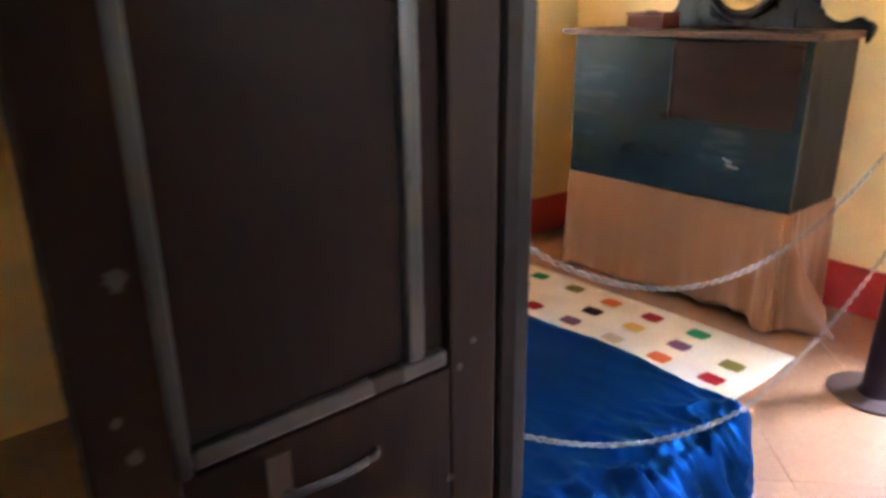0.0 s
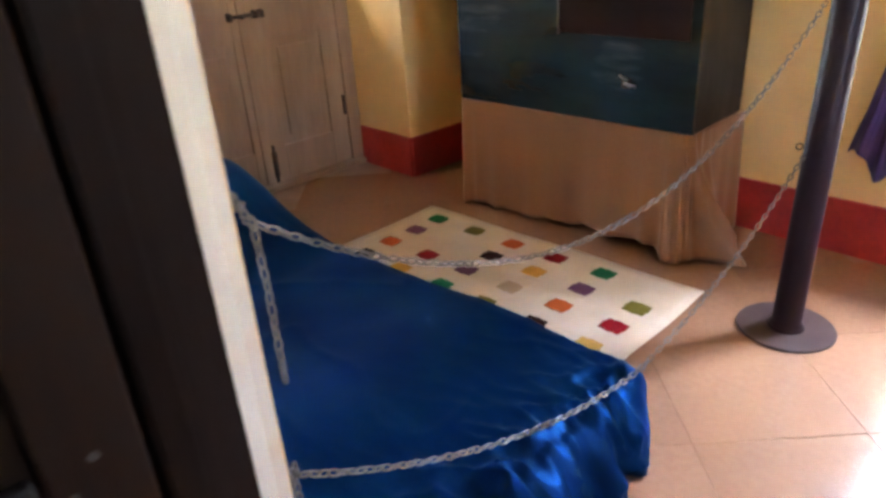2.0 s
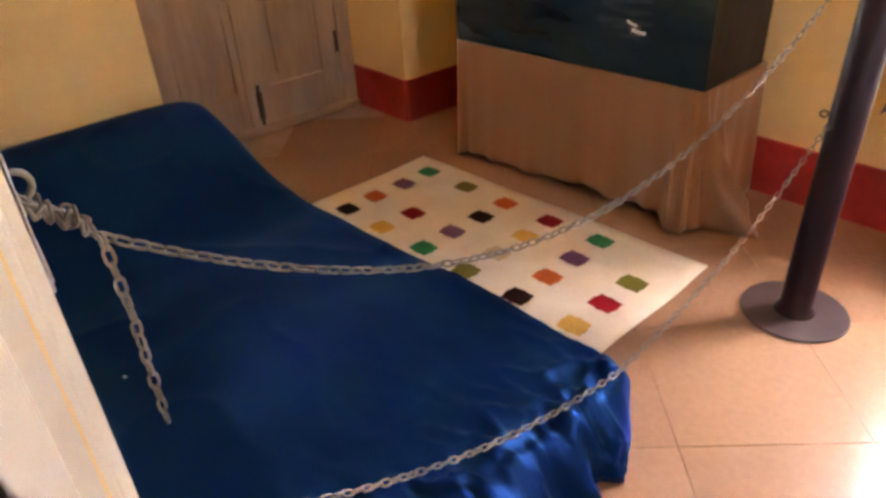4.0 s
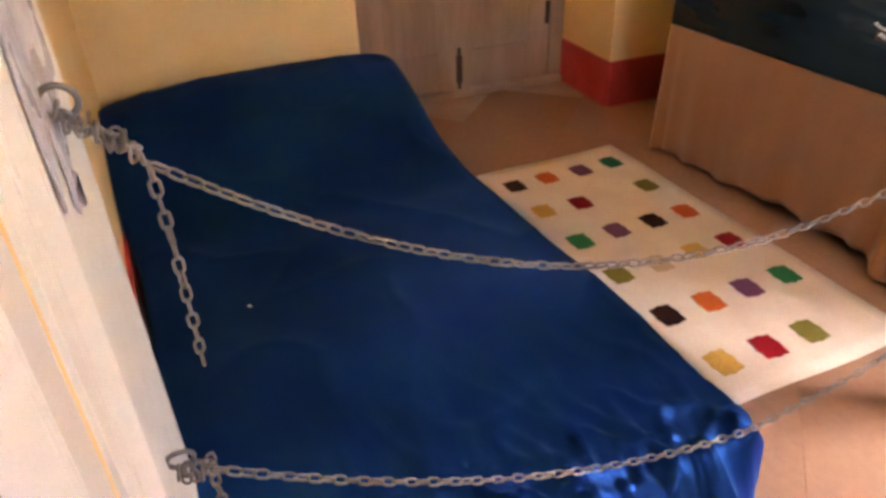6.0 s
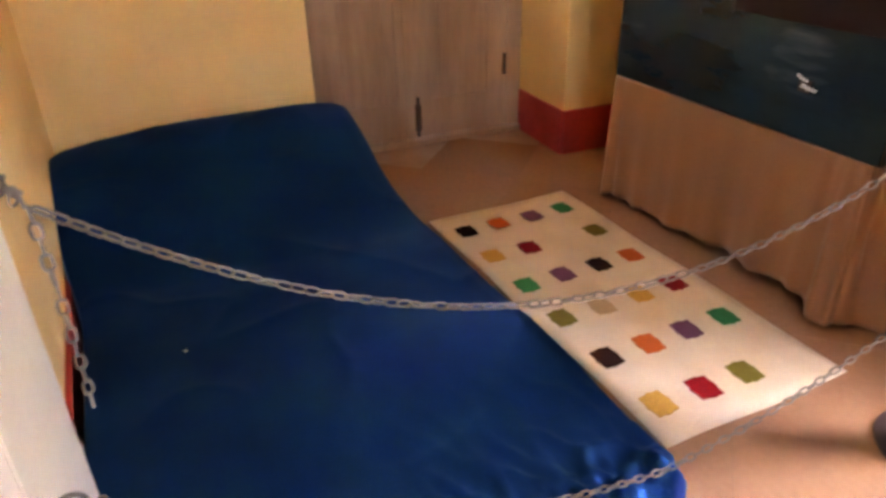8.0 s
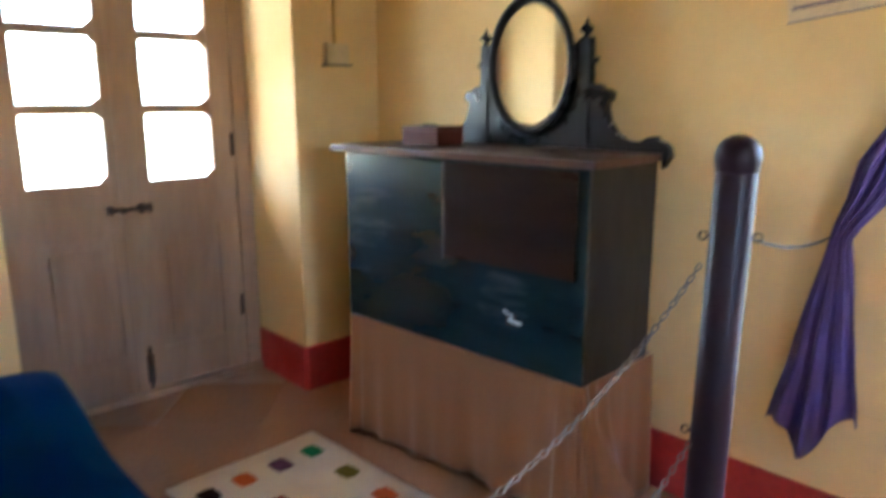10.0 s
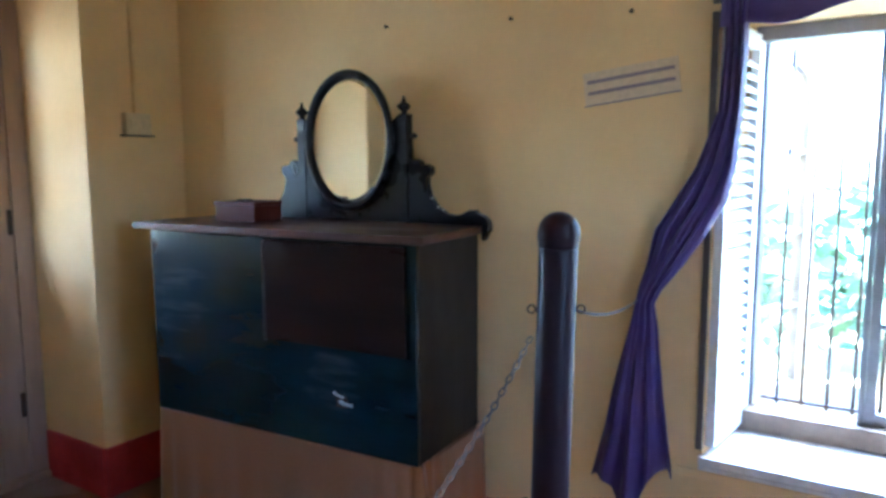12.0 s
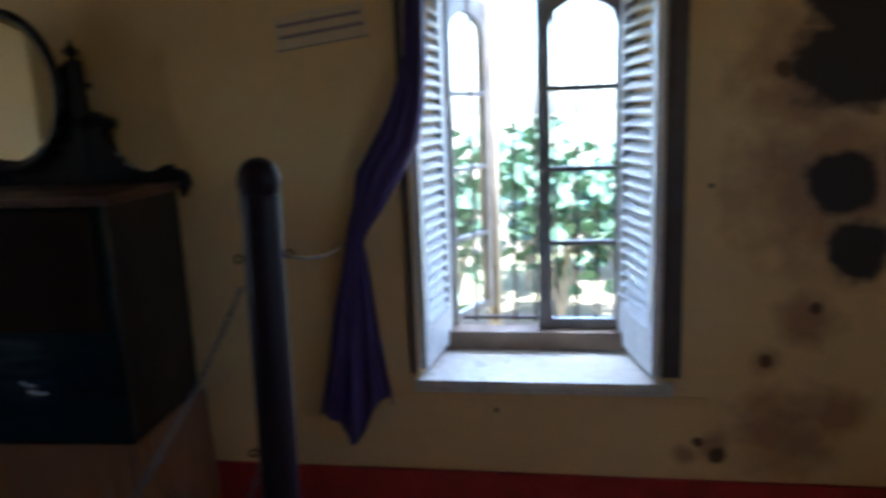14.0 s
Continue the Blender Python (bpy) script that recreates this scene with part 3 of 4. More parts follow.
bed = thing("bed", pose(-1.5, 1.92, 0), "low single bed wholly covered by a blue spread", "bed")
part("mattress", box(BX0 + 0.03, BX1 - 0.03, BY0 + 0.03, BY1 - 0.03, 0.1, 0.195, 0.03), m_rug, bed)
part("bed_frame", box(BX0 + 0.04, BX1 - 0.04, BY0 + 0.04, BY1 - 0.04, 0.06, 0.1), m_side, bed)
for x in (BX0 + 0.09, BX1 - 0.09):
    for y in (BY0 + 0.09, BY1 - 0.09):
        part("leg", box(x - 0.025, x + 0.025, y - 0.025, y + 0.025, 0, 0.06), m_side, bed)


def bed_height(x, y):
    s = smooth_step((-1.72 - x) / 0.72)
    z = 0.213 + s * (0.172 + 0.082 * (1 - ((y - 2.0) / 0.85) ** 2))
    away = BX1 - x
    z += 0.022 * math.exp(-((away - 0.46) / 0.25) ** 2) - 0.008 * math.exp(-away / 0.1)
    z += math.exp(-away / 0.1) * (0.006 * math.sin(34 * y + 3 * math.sin(7 * y) + 14 * x) - 0.005)
    pull = 1 - abs(noise.noise((x * 5 + y * 3, y * 15 - x * 5, 1.7)))
    z += 0.040 * math.exp(-away / 0.10) * (pull ** 5 - 0.3)
    pull = 1 - abs(noise.noise((x * 9 - y * 4, y * 31 + x * 9, 4.2)))
    z += 0.024 * math.exp(-away / 0.08) * (pull ** 6 - 0.2)
    pull = 1 - abs(noise.noise((x * 2.2 - y * 1.5, y * 2.6 + x * 3, 5.1)))
    z += 0.004 * pull ** 10
    z += 0.005 * noise.noise((x * 2.0, y * 2.6, 0)) + 0.0012 * noise.noise((x * 8, y * 8, 3))
    return z


def shift(x, y):
    """The pillow lies nearer to the wall than the mattress."""
    s = smooth_step((-1.6 - x) / 0.5)
    return -s * (0.042 - 0.0 * smooth_step((1.92 - y) / 0.5))


def spread_outline(x, y, r=0.07):
    """Draws the corners of the rectangle in to a rounding of radius r; gives the point and its outward direction."""
    cx, cy = min(max(x, BX0 + r), BX1 - r), min(max(y, BY0 + r), BY1 - r)
    d = Vector((x - cx, y - cy))
    if d.length < 1e-9:
        return Vector((x, y)), Vector((0, 0))
    n = d.normalized()
    return Vector((cx, cy)) + n * max(abs(d.x), abs(d.y)), n


def make_bedspread():
    nx, ny = 176, 92
    bm = bmesh.new()
    grid = []
    for i in range(nx + 1):
        row = []
        for j in range(ny + 1):
            x, y = BX0 + (BX1 - BX0) * i / nx, BY0 + (BY1 - BY0) * j / ny
            p, n = spread_outline(x, y)
            z = bed_height(p.x, p.y) - 0.006 * smooth_step(1 - min(BX1 - x, x - BX0, y - BY0, BY1 - y) / 0.03)
            row.append((bm.verts.new((p.x, p.y + shift(p.x, p.y), z)), p, n))
        grid.append(row)
    for a, b in zip(grid, grid[1:]):
        for k in range(ny):
            bm.faces.new([a[k][0], b[k][0], b[k + 1][0], a[k + 1][0]])
    rim = grid[nx][:-1] + [row[ny] for row in grid[:0:-1]] + grid[0][:0:-1] + [row[0] for row in grid[:-1]]
    way, last = 0.0, None
    above = [v for v, p, n in rim]
    arcs = []
    for v, p, n in rim:
        way += (p - last).length if last else 0.0
        last = p
        arcs.append(way)
    for d in (0.03, 0.07, 0.12, 0.18, 0.25, 0.33, 0.42, 0.52, 0.63, 0.75, 0.88, 1.0):
        below = []
        for (v, p, n), s in zip(rim, arcs):
            foot, north = max(n.x, 0), max(n.y, 0)
            fold = 1.6 * abs(math.sin(19 * s + 1.5 * math.sin(6 * s))) - 0.8 + 0.4 * math.sin(63 * s + 1.0)
            out = 0.012 * math.sin(min(d * 5, 1) * math.pi / 2) + (1 - (1 - d) ** 3) * (0.074 * foot + 0.008 * north)
            out += math.sin(min(d * 1.7, 1.57)) * fold * (0.026 * foot + 0.004 * north)
            sharp = 1 - abs(noise.noise((s * 17, d * 1.2, 2.2)))
            out += min(d * 6, 1) * 0.036 * foot * (sharp ** 4 - 0.4)
            q = p + n * out
            below.append(bm.verts.new((q.x, q.y + shift(p.x, p.y), v.co.z * (1 - d) + 0.006)))
        for k in range(len(rim)):
            m = (k + 1) % len(rim)
            bm.faces.new([above[k], below[k], below[m], above[m]])
        above = below
    bmesh.ops.recalc_face_normals(bm, faces=bm.faces)
    bmesh.ops.solidify(bm, geom=bm.faces[:], thickness=0.003)
    return bm


solid("bedspread", make_bedspread(), m_satin, "deep blue satin bedspread draped to the floor over a bed", "bedspread", smooth=True)

solid("lint_scrap", box(-0.005, 0.005, -0.003, 0.003, 0.0, 0.003, 0.001), m_white, "tiny white scrap of lint lying on a blue bedspread", "lint",
      m=pose(-1.381, 1.595 + shift(-1.381, 1.595), bed_height(-1.381, 1.595) + 0.002, 0, 0, 30))

# ---- the rug ----
RX0, RX1, RY0, RY1 = -2.138, -0.742, 2.602, 3.238
rug = thing("rug", pose(-1.44, 2.92, 0), "cream cotton rug with rows of coloured squares on the floor", "rug")
rows = []
for i in range(29):
    x = RX0 + (RX1 - RX0) * i / 28
    row = []
    for j in range(15):
        y = RY0 + (RY1 - RY0) * j / 14
        edge = 0.004 * math.sin(9 * x + 4 * y)
        row.append((x + 0.004 * math.sin(11 * y), y + (edge if j in (0, 14) else 0), 0.006 + 0.0008 * noise.noise((x * 4, y * 4, 0))))
    rows.append(row)
part("woven_ground", sheet(rows, 0.003), m_rug, rug, smooth=True)
PATTERN = ["bopg", "yr.l", "gpbo", "lfyr", "bopg", "yrl."]
for i, column in enumerate(PATTERN):
    for j, key in enumerate(column):
        if key == ".":
            continue
        bm = bmesh.new()
        cx, cy = -1.994 + 0.2238 * i + random.uniform(-0.004, 0.004), 2.69 + 0.1487 * j + random.uniform(-0.004, 0.004)
        ring, turn = [], random.uniform(-0.08, 0.08)
        for k in range(40):
            a = 2 * math.pi * k / 40
            r = 0.043 / max(abs(math.cos(a)), abs(math.sin(a))) ** 0.62 + 0.002 * math.cos(8 * a) + random.uniform(-0.0008, 0.0008)
            ring.append((cx + 1.1 * r * math.cos(a + turn), cy + 0.93 * r * math.sin(a + turn)))
        low = [bm.verts.new((x, y, 0.004)) for x, y in ring]
        high = [bm.verts.new((cx + 0.93 * (x - cx), cy + 0.93 * (y - cy), 0.0112 if key != "f" else 0.0104)) for x, y in ring]
        for k in range(40):
            bm.faces.new([low[k], low[(k + 1) % 40], high[(k + 1) % 40], high[k]])
        bm.faces.new(high)
        part("tufted_square", bm, m_tuft[key], rug, RUG_COLOURS[key][0].replace("_", " ") + " tufted square")

# ---- chest on its draped table, with the looking glass ----
table = thing("table", pose(-1.485, 3.6, 0), "plain wooden table hidden under a tan cloth", "table")
part("tabletop", box(-2.03, -0.94, 3.42, 3.83, 0.48, 0.512), m_side, table)
for x in (-2.0, -0.99):
    for y in (3.45, 3.78):
        part("leg", box(x, x + 0.05, y, y + 0.05, 0, 0.48), m_side, table)


def bulge(off, width):
    """A soft round fold of the given width."""
    return math.exp(-(off / width) ** 2)


def make_drape():
    """Cloth round the front and both ends of the table; at the front right corner its surplus falls in folds and trails on the floor."""
    step = 0.006
    line = []
    corners = [Vector((-2.055, 3.82)), Vector((-2.055, 3.405)), Vector((-0.925, 3.405)), Vector((-0.915, 3.835))]
    for a, b in zip(corners, corners[1:]):
        d = (b - a).normalized()
        n = Vector((d.y, -d.x))
        count = round((b - a).length / step)
        line += [(a.lerp(b, k / count), n) for k in range(count)]
    turn = 0.415 + 1.13   # the way along the cloth to the bunched corner
    rows = []
    for d in (0, 0.02, 0.05, 0.1, 0.17, 0.26, 0.36, 0.47, 0.58, 0.69, 0.79, 0.88, 0.95, 1.0):
        row = []
        for i, (p, n) in enumerate(line):
            s = i * step
            near = math.exp(-((s - turn) / 0.09) ** 2)
            train = bulge(s - turn - 0.115, 0.06)
            ridge = math.exp(-((s - turn + 0.055) / 0.03) ** 2)
            left = math.exp(-((s - 0.45) / 0.05) ** 2)
            soft = math.sin(17 * s + 2 * math.sin(5 * s)) + 0.6 * math.sin(33 * s) + 0.35 * math.sin(61 * s + 2)
            out = 0.004 + d * (0.006 + 0.008 * soft) + 0.03 * d * left * (0.6 + 0.4 * math.sin(90 * s))
            pleat = abs(math.sin(math.pi * (s - turn - 0.004) / 0.085))
            out += near * (0.008 * math.sin(110 * s) * (1 - d) + 0.022 * d * (1 - pleat) ** 1.5 + 0.003 * math.sin(150 * s))
            at = s - turn
            out += 0.024 * (0.25 + 0.75 * d) * (bulge(at + 0.078, 0.015) + bulge(at + 0.03, 0.013)) - 0.014 * d * bulge(at - 0.004, 0.011)
            out += min(1, 2.2 * d) * (0.034 * bulge(at - 0.025 - 0.15 * d ** 1.5, 0.017) + 0.030 * bulge(at - 0.02 - 0.07 * d ** 1.3, 0.014))
            out += 0.02 * d * math.exp(-((s - turn + 0.16) / 0.035) ** 2)
            diag = Vector((0.75, -0.65)) if s < turn + 0.1 else Vector((0.95, -0.3))
            q = p + n.lerp(diag, math.exp(-((s - turn) / 0.07) ** 2)) * out
            q.x += train * 0.20 * d ** 2.2 + ridge * 0.02 * d
            q.y += train * 0.02 * d + ridge * (-0.04 * d ** 1.2)
            across = (s - 0.415) / 1.13
            hem = 0.006 + 0.042 * smooth_step(across / 0.85) * (1.0 if across < 0.9 else max(0.0, 1 - (across - 0.9) / 0.05))
            hem += 0.006 * math.sin(13 * s + 1) + 0.005 * math.sin(29 * s) + 0.002 * math.sin(71 * s)
            hem *= 1 - 0.95 * train
            row.append((q.x, q.y, 0.516 + (max(hem, 0.0035) - 0.516) * d))
        rows.append(row)
    return sheet(rows, 0.003)


cloth = thing("tablecloth", pose(-1.485, 3.4, 0), "tan sateen cloth hanging in folds round a table", "tablecloth")
part("skirt", make_drape(), m_tan, cloth, smooth=True)
part("top_sheet", box(-2.055, -0.925, 3.405, 3.835, 0.513, 0.517), m_tan, cloth)

chest = thing("chest", pose(-1.485, 3.6, 0.518), "dark lacquered chest with worn brown top on a draped table", "chest")
part("carcass", box(-2.05, -0.92, 3.41, 3.80, 0.519, 1.188, 0.003), m_side, chest)
part("front_board", box(-2.05, -0.92, 3.395, 3.409, 0.519, 1.188, 0.003), m_lacquer, chest, "blue black lacquered front with pale scuffs and painted-in reflections")
part("front_panel", box(-1.497, -0.955, 3.388, 3.3945, 0.847, 1.178, 0.002), m_panel, chest, "brown stained flap panel")
part("panel_edge", box(-1.509, -1.4975, 3.387, 3.3945, 0.84, 1.175, 0.002), m_worn, chest, "pale worn vertical edge")
part("chest_top", box(-2.108, -0.884, 3.362, 3.845, 1.189, 1.214, 0.006), m_top, chest, "worn reddish brown overhanging top")
lock = part("lock_plate", box(-1.215, -1.175, 3.391, 3.3945, 0.66, 0.695, 0.001), m_rust, chest, "dark iron lock plate")
part("keyhole", box(-1.198, -1.193, 3.3885, 3.391, 0.668, 0.684), m_ebony, lock)
part("hasp", tube([(-1.222, 3.388, 0.706), (-1.204, 3.383, 0.70), (-1.185, 3.388, 0.694)], 0.004), m_steel, chest, "small worn steel hasp", smooth=True)
part("hasp", tube([(-1.200, 3.388, 0.680), (-1.178, 3.383, 0.676), (-1.152, 3.388, 0.672)], 0.0055), m_steel, chest, "small worn steel hasp", smooth=True)

MX, MY = -1.425, 3.775
glass = thing("dressing_mirror", pose(MX, MY, 1.215), "oval mirror with scrolled black wooden stand on a chest", "mirror")
half = [(0.0, 1.2155), (0.551, 1.2155), (0.549, 1.18), (0.553, 1.166), (0.562, 1.176), (0.571, 1.196), (0.577, 1.215), (0.574, 1.233), (0.558, 1.249), (0.532, 1.256), (0.522, 1.268), (0.502, 1.266), (0.492, 1.252),
        (0.462, 1.247), (0.425, 1.253), (0.388, 1.275), (0.358, 1.312), (0.345, 1.352), (0.347, 1.372), (0.366, 1.388), (0.366, 1.408),
        (0.347, 1.418), (0.328, 1.412), (0.318, 1.428), (0.300, 1.436), (0.284, 1.43), (0.272, 1.442), (0.268, 1.59), (0.228, 1.59), (0.20, 1.57), (0.0, 1.57)]
half = [(x * 0.95 if x < 0.5 else x * 0.99, z) for x, z in half]
outline = [(MX + x, z) for x, z in half] + [(MX - x, z) for x, z in half[-2:0:-1]]
part("back_board", slab_xz(outline, MY, MY + 0.028), m_ebony, glass)
CZ, RW, RH = 1.504, 0.190, 0.238
ring = [(MX + RW * math.cos(2 * math.pi * k / 64), MY - 0.014, CZ + RH * math.sin(2 * math.pi * k / 64)) for k in range(64)]
part("mirror_frame", tube(ring, 0.0145, closed=True, sides=10), m_ebony, glass, smooth=True)
bm = bmesh.new()
rim = [bm.verts.new((MX + 0.186 * math.cos(2 * math.pi * k / 64), MY - 0.0085, CZ + 0.233 * math.sin(2 * math.pi * k / 64))) for k in range(64)]
inn = [bm.verts.new((MX + 0.164 * math.cos(2 * math.pi * k / 64), MY - 0.0135, CZ + 0.211 * math.sin(2 * math.pi * k / 64))) for k in range(64)]
for k in range(64):
    bm.faces.new([rim[k], rim[(k + 1) % 64], inn[(k + 1) % 64], inn[k]])
bm.faces.new(inn)
bm.faces.new([bm.verts.new(v.co + Vector((0, 0.004, 0))) for v in rim])
part("mirror_glass", bm, m_mirror, glass, "bevelled silvered glass")
for s in (-1, 1):
    x = MX + s * 0.236
    part("mirror_post", box(x - 0.02, x + 0.02, MY - 0.006, MY - 0.0005, 1.216, 1.59, 0.002), m_ebony, glass)
    part("finial", lathe([(0, 1.59), (0.012, 1.59), (0.010, 1.60), (0.022, 1.611), (0.024, 1.619), (0.012, 1.629), (0.006, 1.637), (0.005, 1.647), (0, 1.655)],
                         Matrix.Translation((x, MY + 0.004, 0)), 14), m_ebony, glass, smooth=True)
    part("knob", lathe([(0, 0), (0.005, 0), (0.004, 0.012), (0.010, 0.018), (0.010, 0.025), (0, 0.03)], Matrix.Translation((MX + s * 0.255, MY + 0.012, 1.515)) @ pose(0, 0, 0, 0, 90 * s, 0), 12), m_ebony, glass, smooth=True)
for x, z in ((0.375, 1.27), (0.35, 1.30), (0.395, 1.262)):
    part("chip", box(MX + x, MX + x + 0.009, MY - 0.0025, MY - 0.0005, z, z + 0.007, 0.001), m_cream, glass, "pale chipped spot")
glass.matrix_basis = pose(MX, MY, 1.215, 0, 0, -3.15)
trinket = thing("wooden_box", pose(-1.77, 3.6, 1.215), "small reddish brown wooden box standing on a chest", "box")
part("box_body", box(-1.852, -1.658, 3.52, 3.66, 1.2155, 1.272, 0.003), m_box, trinket)
part("box_lid", box(-1.855, -1.655, 3.517, 3.663, 1.273, 1.287, 0.003), m_box, trinket)
part("box_knob", box(-1.79, -1.74, 3.57, 3.6, 1.2875, 1.294, 0.002), m_ebony, trinket)

# ---- barrier post and chains ----
PX, PY = -0.445, 3.185
post = thing("barrier_post", pose(PX, PY, 0), "round plum brown enamelled barrier post on a disc foot", "barrier post")
part("foot", lathe([(0, 0.001), (0.149, 0.001), (0.1505, 0.003), (0.1505, 0.007), (0.149, 0.009), (0.0, 0.0105)], Matrix.Translation((PX, PY, 0)), 48), m_foot, post, "flat scuffed disc foot")
part("collar", lathe([(0, 0.0106), (0.058, 0.0106), (0.056, 0.016), (0.0475, 0.0205), (0, 0.0205)], Matrix.Translation((PX, PY, 0)), 32), m_post, post, smooth=True)
part("shaft", lathe([(0, 0.021), (0.053, 0.021), (0.05, 0.026), (0.0445, 0.035), (0.0445, 1.225), (0.043, 1.229), (0, 1.229)], Matrix.Translation((PX, PY, 0)), 40), m_post, post, smooth=True)
part("cap", lathe([(0, 1.230), (0.045, 1.230), (0.0468, 1.234), (0.0455, 1.24), (0.0485, 1.247), (0.0485, 1.262), (0.0445, 1.281), (0.035, 1.296), (0.021, 1.3055), (0.009, 1.309), (0, 1.3095)], Matrix.Translation((PX, PY, 0)), 40), m_post, post, "domed cap", smooth=True)


def eye(x, y, z, nx, ny, parent, size=0.009):
    """A screwed ring that stands out of a surface towards (nx, ny)."""
    pts = [(x + nx * (size + size * math.cos(a)), y + ny * (size + size * math.cos(a)), z + size * math.sin(a)) for a in (2 * math.pi * k / 16 for k in range(16))]
    return part("eye", tube(pts, 0.0026, closed=True, sides=6), m_rust, parent, "steel ring eye", smooth=True)


eye(PX - 0.044, PY - 0.016, 1.085, -0.94, -0.33, post)
eye(PX - 0.044, PY - 0.016, 0.617, -0.94, -0.33, post)
eye(PX + 0.046, PY + 0.008, 1.092, 0.98, 0.2, post)


post.matrix_basis = pose(PX + 0.003, PY, 0, 0, 1.05, 0)   # it stands a little out of plumb


def link_mesh(length, width, wire, mat):
    r = width / 2 - wire
    half_length = length / 2 - wire - r
    pts = [(half_length + r * math.cos(a), r * math.sin(a), 0) for a in (radians(-90 + 36 * k) for k in range(6))]
    pts += [(-half_length + r * math.cos(a), r * math.sin(a), 0) for a in (radians(90 + 36 * k) for k in range(6))]
    bm = tube(pts, wire, closed=True, sides=6)
    me = bpy.data.meshes.new("link")
    bmesh.ops.recalc_face_normals(bm, faces=bm.faces)
    bm.to_mesh(me)
    bm.free()
    me.materials.append(mat)
    me.shade_smooth()
    return me


big_link = link_mesh(0.0248, 0.0148, 0.0021, m_chain)
fine_link = link_mesh(0.020, 0.009, 0.0014, m_thin_chain)


def chain(points, label, data=big_link, pitch=0.0192, group="barrier chains"):
    """Links strung along a line of points, each turned a quarter against the last."""
    pts = [Vector(p) for p in points]
    base = thing("chain", Matrix.Translation(pts[0]), label, "chain", group)
    ways = [0.0]
    for a, b in zip(pts, pts[1:]):
        ways.append(ways[-1] + (b - a).length)
    n = int(ways[-1] / pitch)
    k = 0
    for i in range(n + 1):
        s = min(i * pitch + pitch / 2, ways[-1] - 1e-5)
        while k < len(ways) - 2 and ways[k + 1] < s:
            k += 1
        f = (s - ways[k]) / max(ways[k + 1] - ways[k], 1e-6)
        p, d = pts[k].lerp(pts[k + 1], f), (pts[k + 1] - pts[k]).normalized()
        q = d.to_track_quat("X", "Z")
        ob = new("link", data)
        ob.parent = base
        turn = Euler((radians((18 if i % 2 else 108) + random.uniform(-16, 16)), radians(random.uniform(-3, 3)), 0)).to_matrix().to_4x4()
        ob.matrix_basis = base.matrix_basis.inverted() @ Matrix.Translation(p) @ q.to_matrix().to_4x4() @ turn
    return base


ys = [1.478 + (3.15 - 1.478) * k / 60 for k in range(61)]
chain([(-0.658 + 0.106 * (y - 1.4), y, 0.660 + 0.460 * (y - 2.25) ** 2 - 0.022 * (y - 2.25) ** 3) for y in ys], "galvanised steel chain sagging between a door casing and a post")
ys = [1.452 + (3.15 - 1.452) * k / 60 for k in range(61)]
chain([(-0.594 + 0.075 * (y - 1.4), y, 0.252 + (0.352 * (2.36 - y) ** 2 if y < 2.36 else 0.19 * (y - 2.36) + 0.31 * (y - 2.36) ** 2)) for y in ys],
      "galvanised steel chain sagging low across the bed's foot")
chain([(-0.628, 1.477, 0.955), (-0.624, 1.479, 0.85), (-0.622, 1.476, 0.69)], "loose end of galvanised chain hanging from a knot")
chain([(-0.605, 1.45, 0.535), (-0.602, 1.452, 0.455), (-0.60, 1.45, 0.40)], "loose end of galvanised chain hanging from a knot")
knot = []
for k in range(30):
    a, f = k * 1.9, k / 29
    knot.append((-0.622 - 0.014 * f + 0.006 * math.cos(a), 1.410 + 0.062 * f, 1.022 - 0.056 * f + 0.008 * math.sin(a)))
chain(knot, "knotted bunch of galvanised chain at the door casing", pitch=0.015)
knot = [(-0.600 + 0.007 * math.cos(k * 1.7), 1.41 + 0.045 * k / 17, 0.54 + 0.011 * math.sin(k * 1.7)) for k in range(18)]
chain(knot, "knotted bunch of galvanised chain at the door casing", pitch=0.018)
for z in (1.034, 0.547):
    ringlet = solid("wall_ring", tube([(-0.620 + 0.004 * math.sin(a), 1.399 + 0.017 + 0.017 * math.cos(a), 0.017 * math.sin(a)) for a in (2 * math.pi * k / 24 for k in range(24))], 0.0035, closed=True, sides=8),
                    m_chain, "round galvanised steel ring fixed to a door casing", "ring", group="rings of the chains", smooth=True)
    ringlet.matrix_basis = Matrix.Translation((0, 0, z))
wall_hook = ROOM @ Vector((-0.375, -0.075, 1.01))
chain([(PX + 0.064 + (wall_hook.x - PX - 0.064) * f, PY + 0.01 + (wall_hook.y - PY - 0.01) * f, 1.088 + (wall_hook.z - 1.088) * f - 0.10 * f * (1 - f)) for f in (k / 16 for k in range(17))],
      "thin steel chain tying back a curtain", fine_link, 0.0155, "tie chains")

# torn plastic strips on the casing behind the ring
def plastic_strip(x0, x1, top, tip_x, tip_z, seed):
    """A crumpled strip that narrows to a point at its lower end."""
    rows = []
    for k in range(33):
        f = k / 32
        z = top + (tip_z - top) * f
        narrow = smooth_step((f - 0.8) / 0.2)
        a, b = x0 + (tip_x + 0.002 - x0) * narrow, x1 + (tip_x - 0.002 - x1) * narrow
        row = []
        for j in range(13):
            g = j / 12
            crease = 0.003 * abs(noise.noise((g * 4, f * 9, seed))) + 0.002 * abs(math.sin(7 * g + 3 * f + seed))
            row.append((a + (b - a) * g, 1.4025 + crease, z + 0.006 * math.sin(5 * g + seed)))
        rows.append(row)
    return solid("plastic_strip", sheet(rows, 0.0015), m_film, "torn grey plastic strip hanging to a point on a door casing", "plastic strip", group="plastic strips", smooth=True)


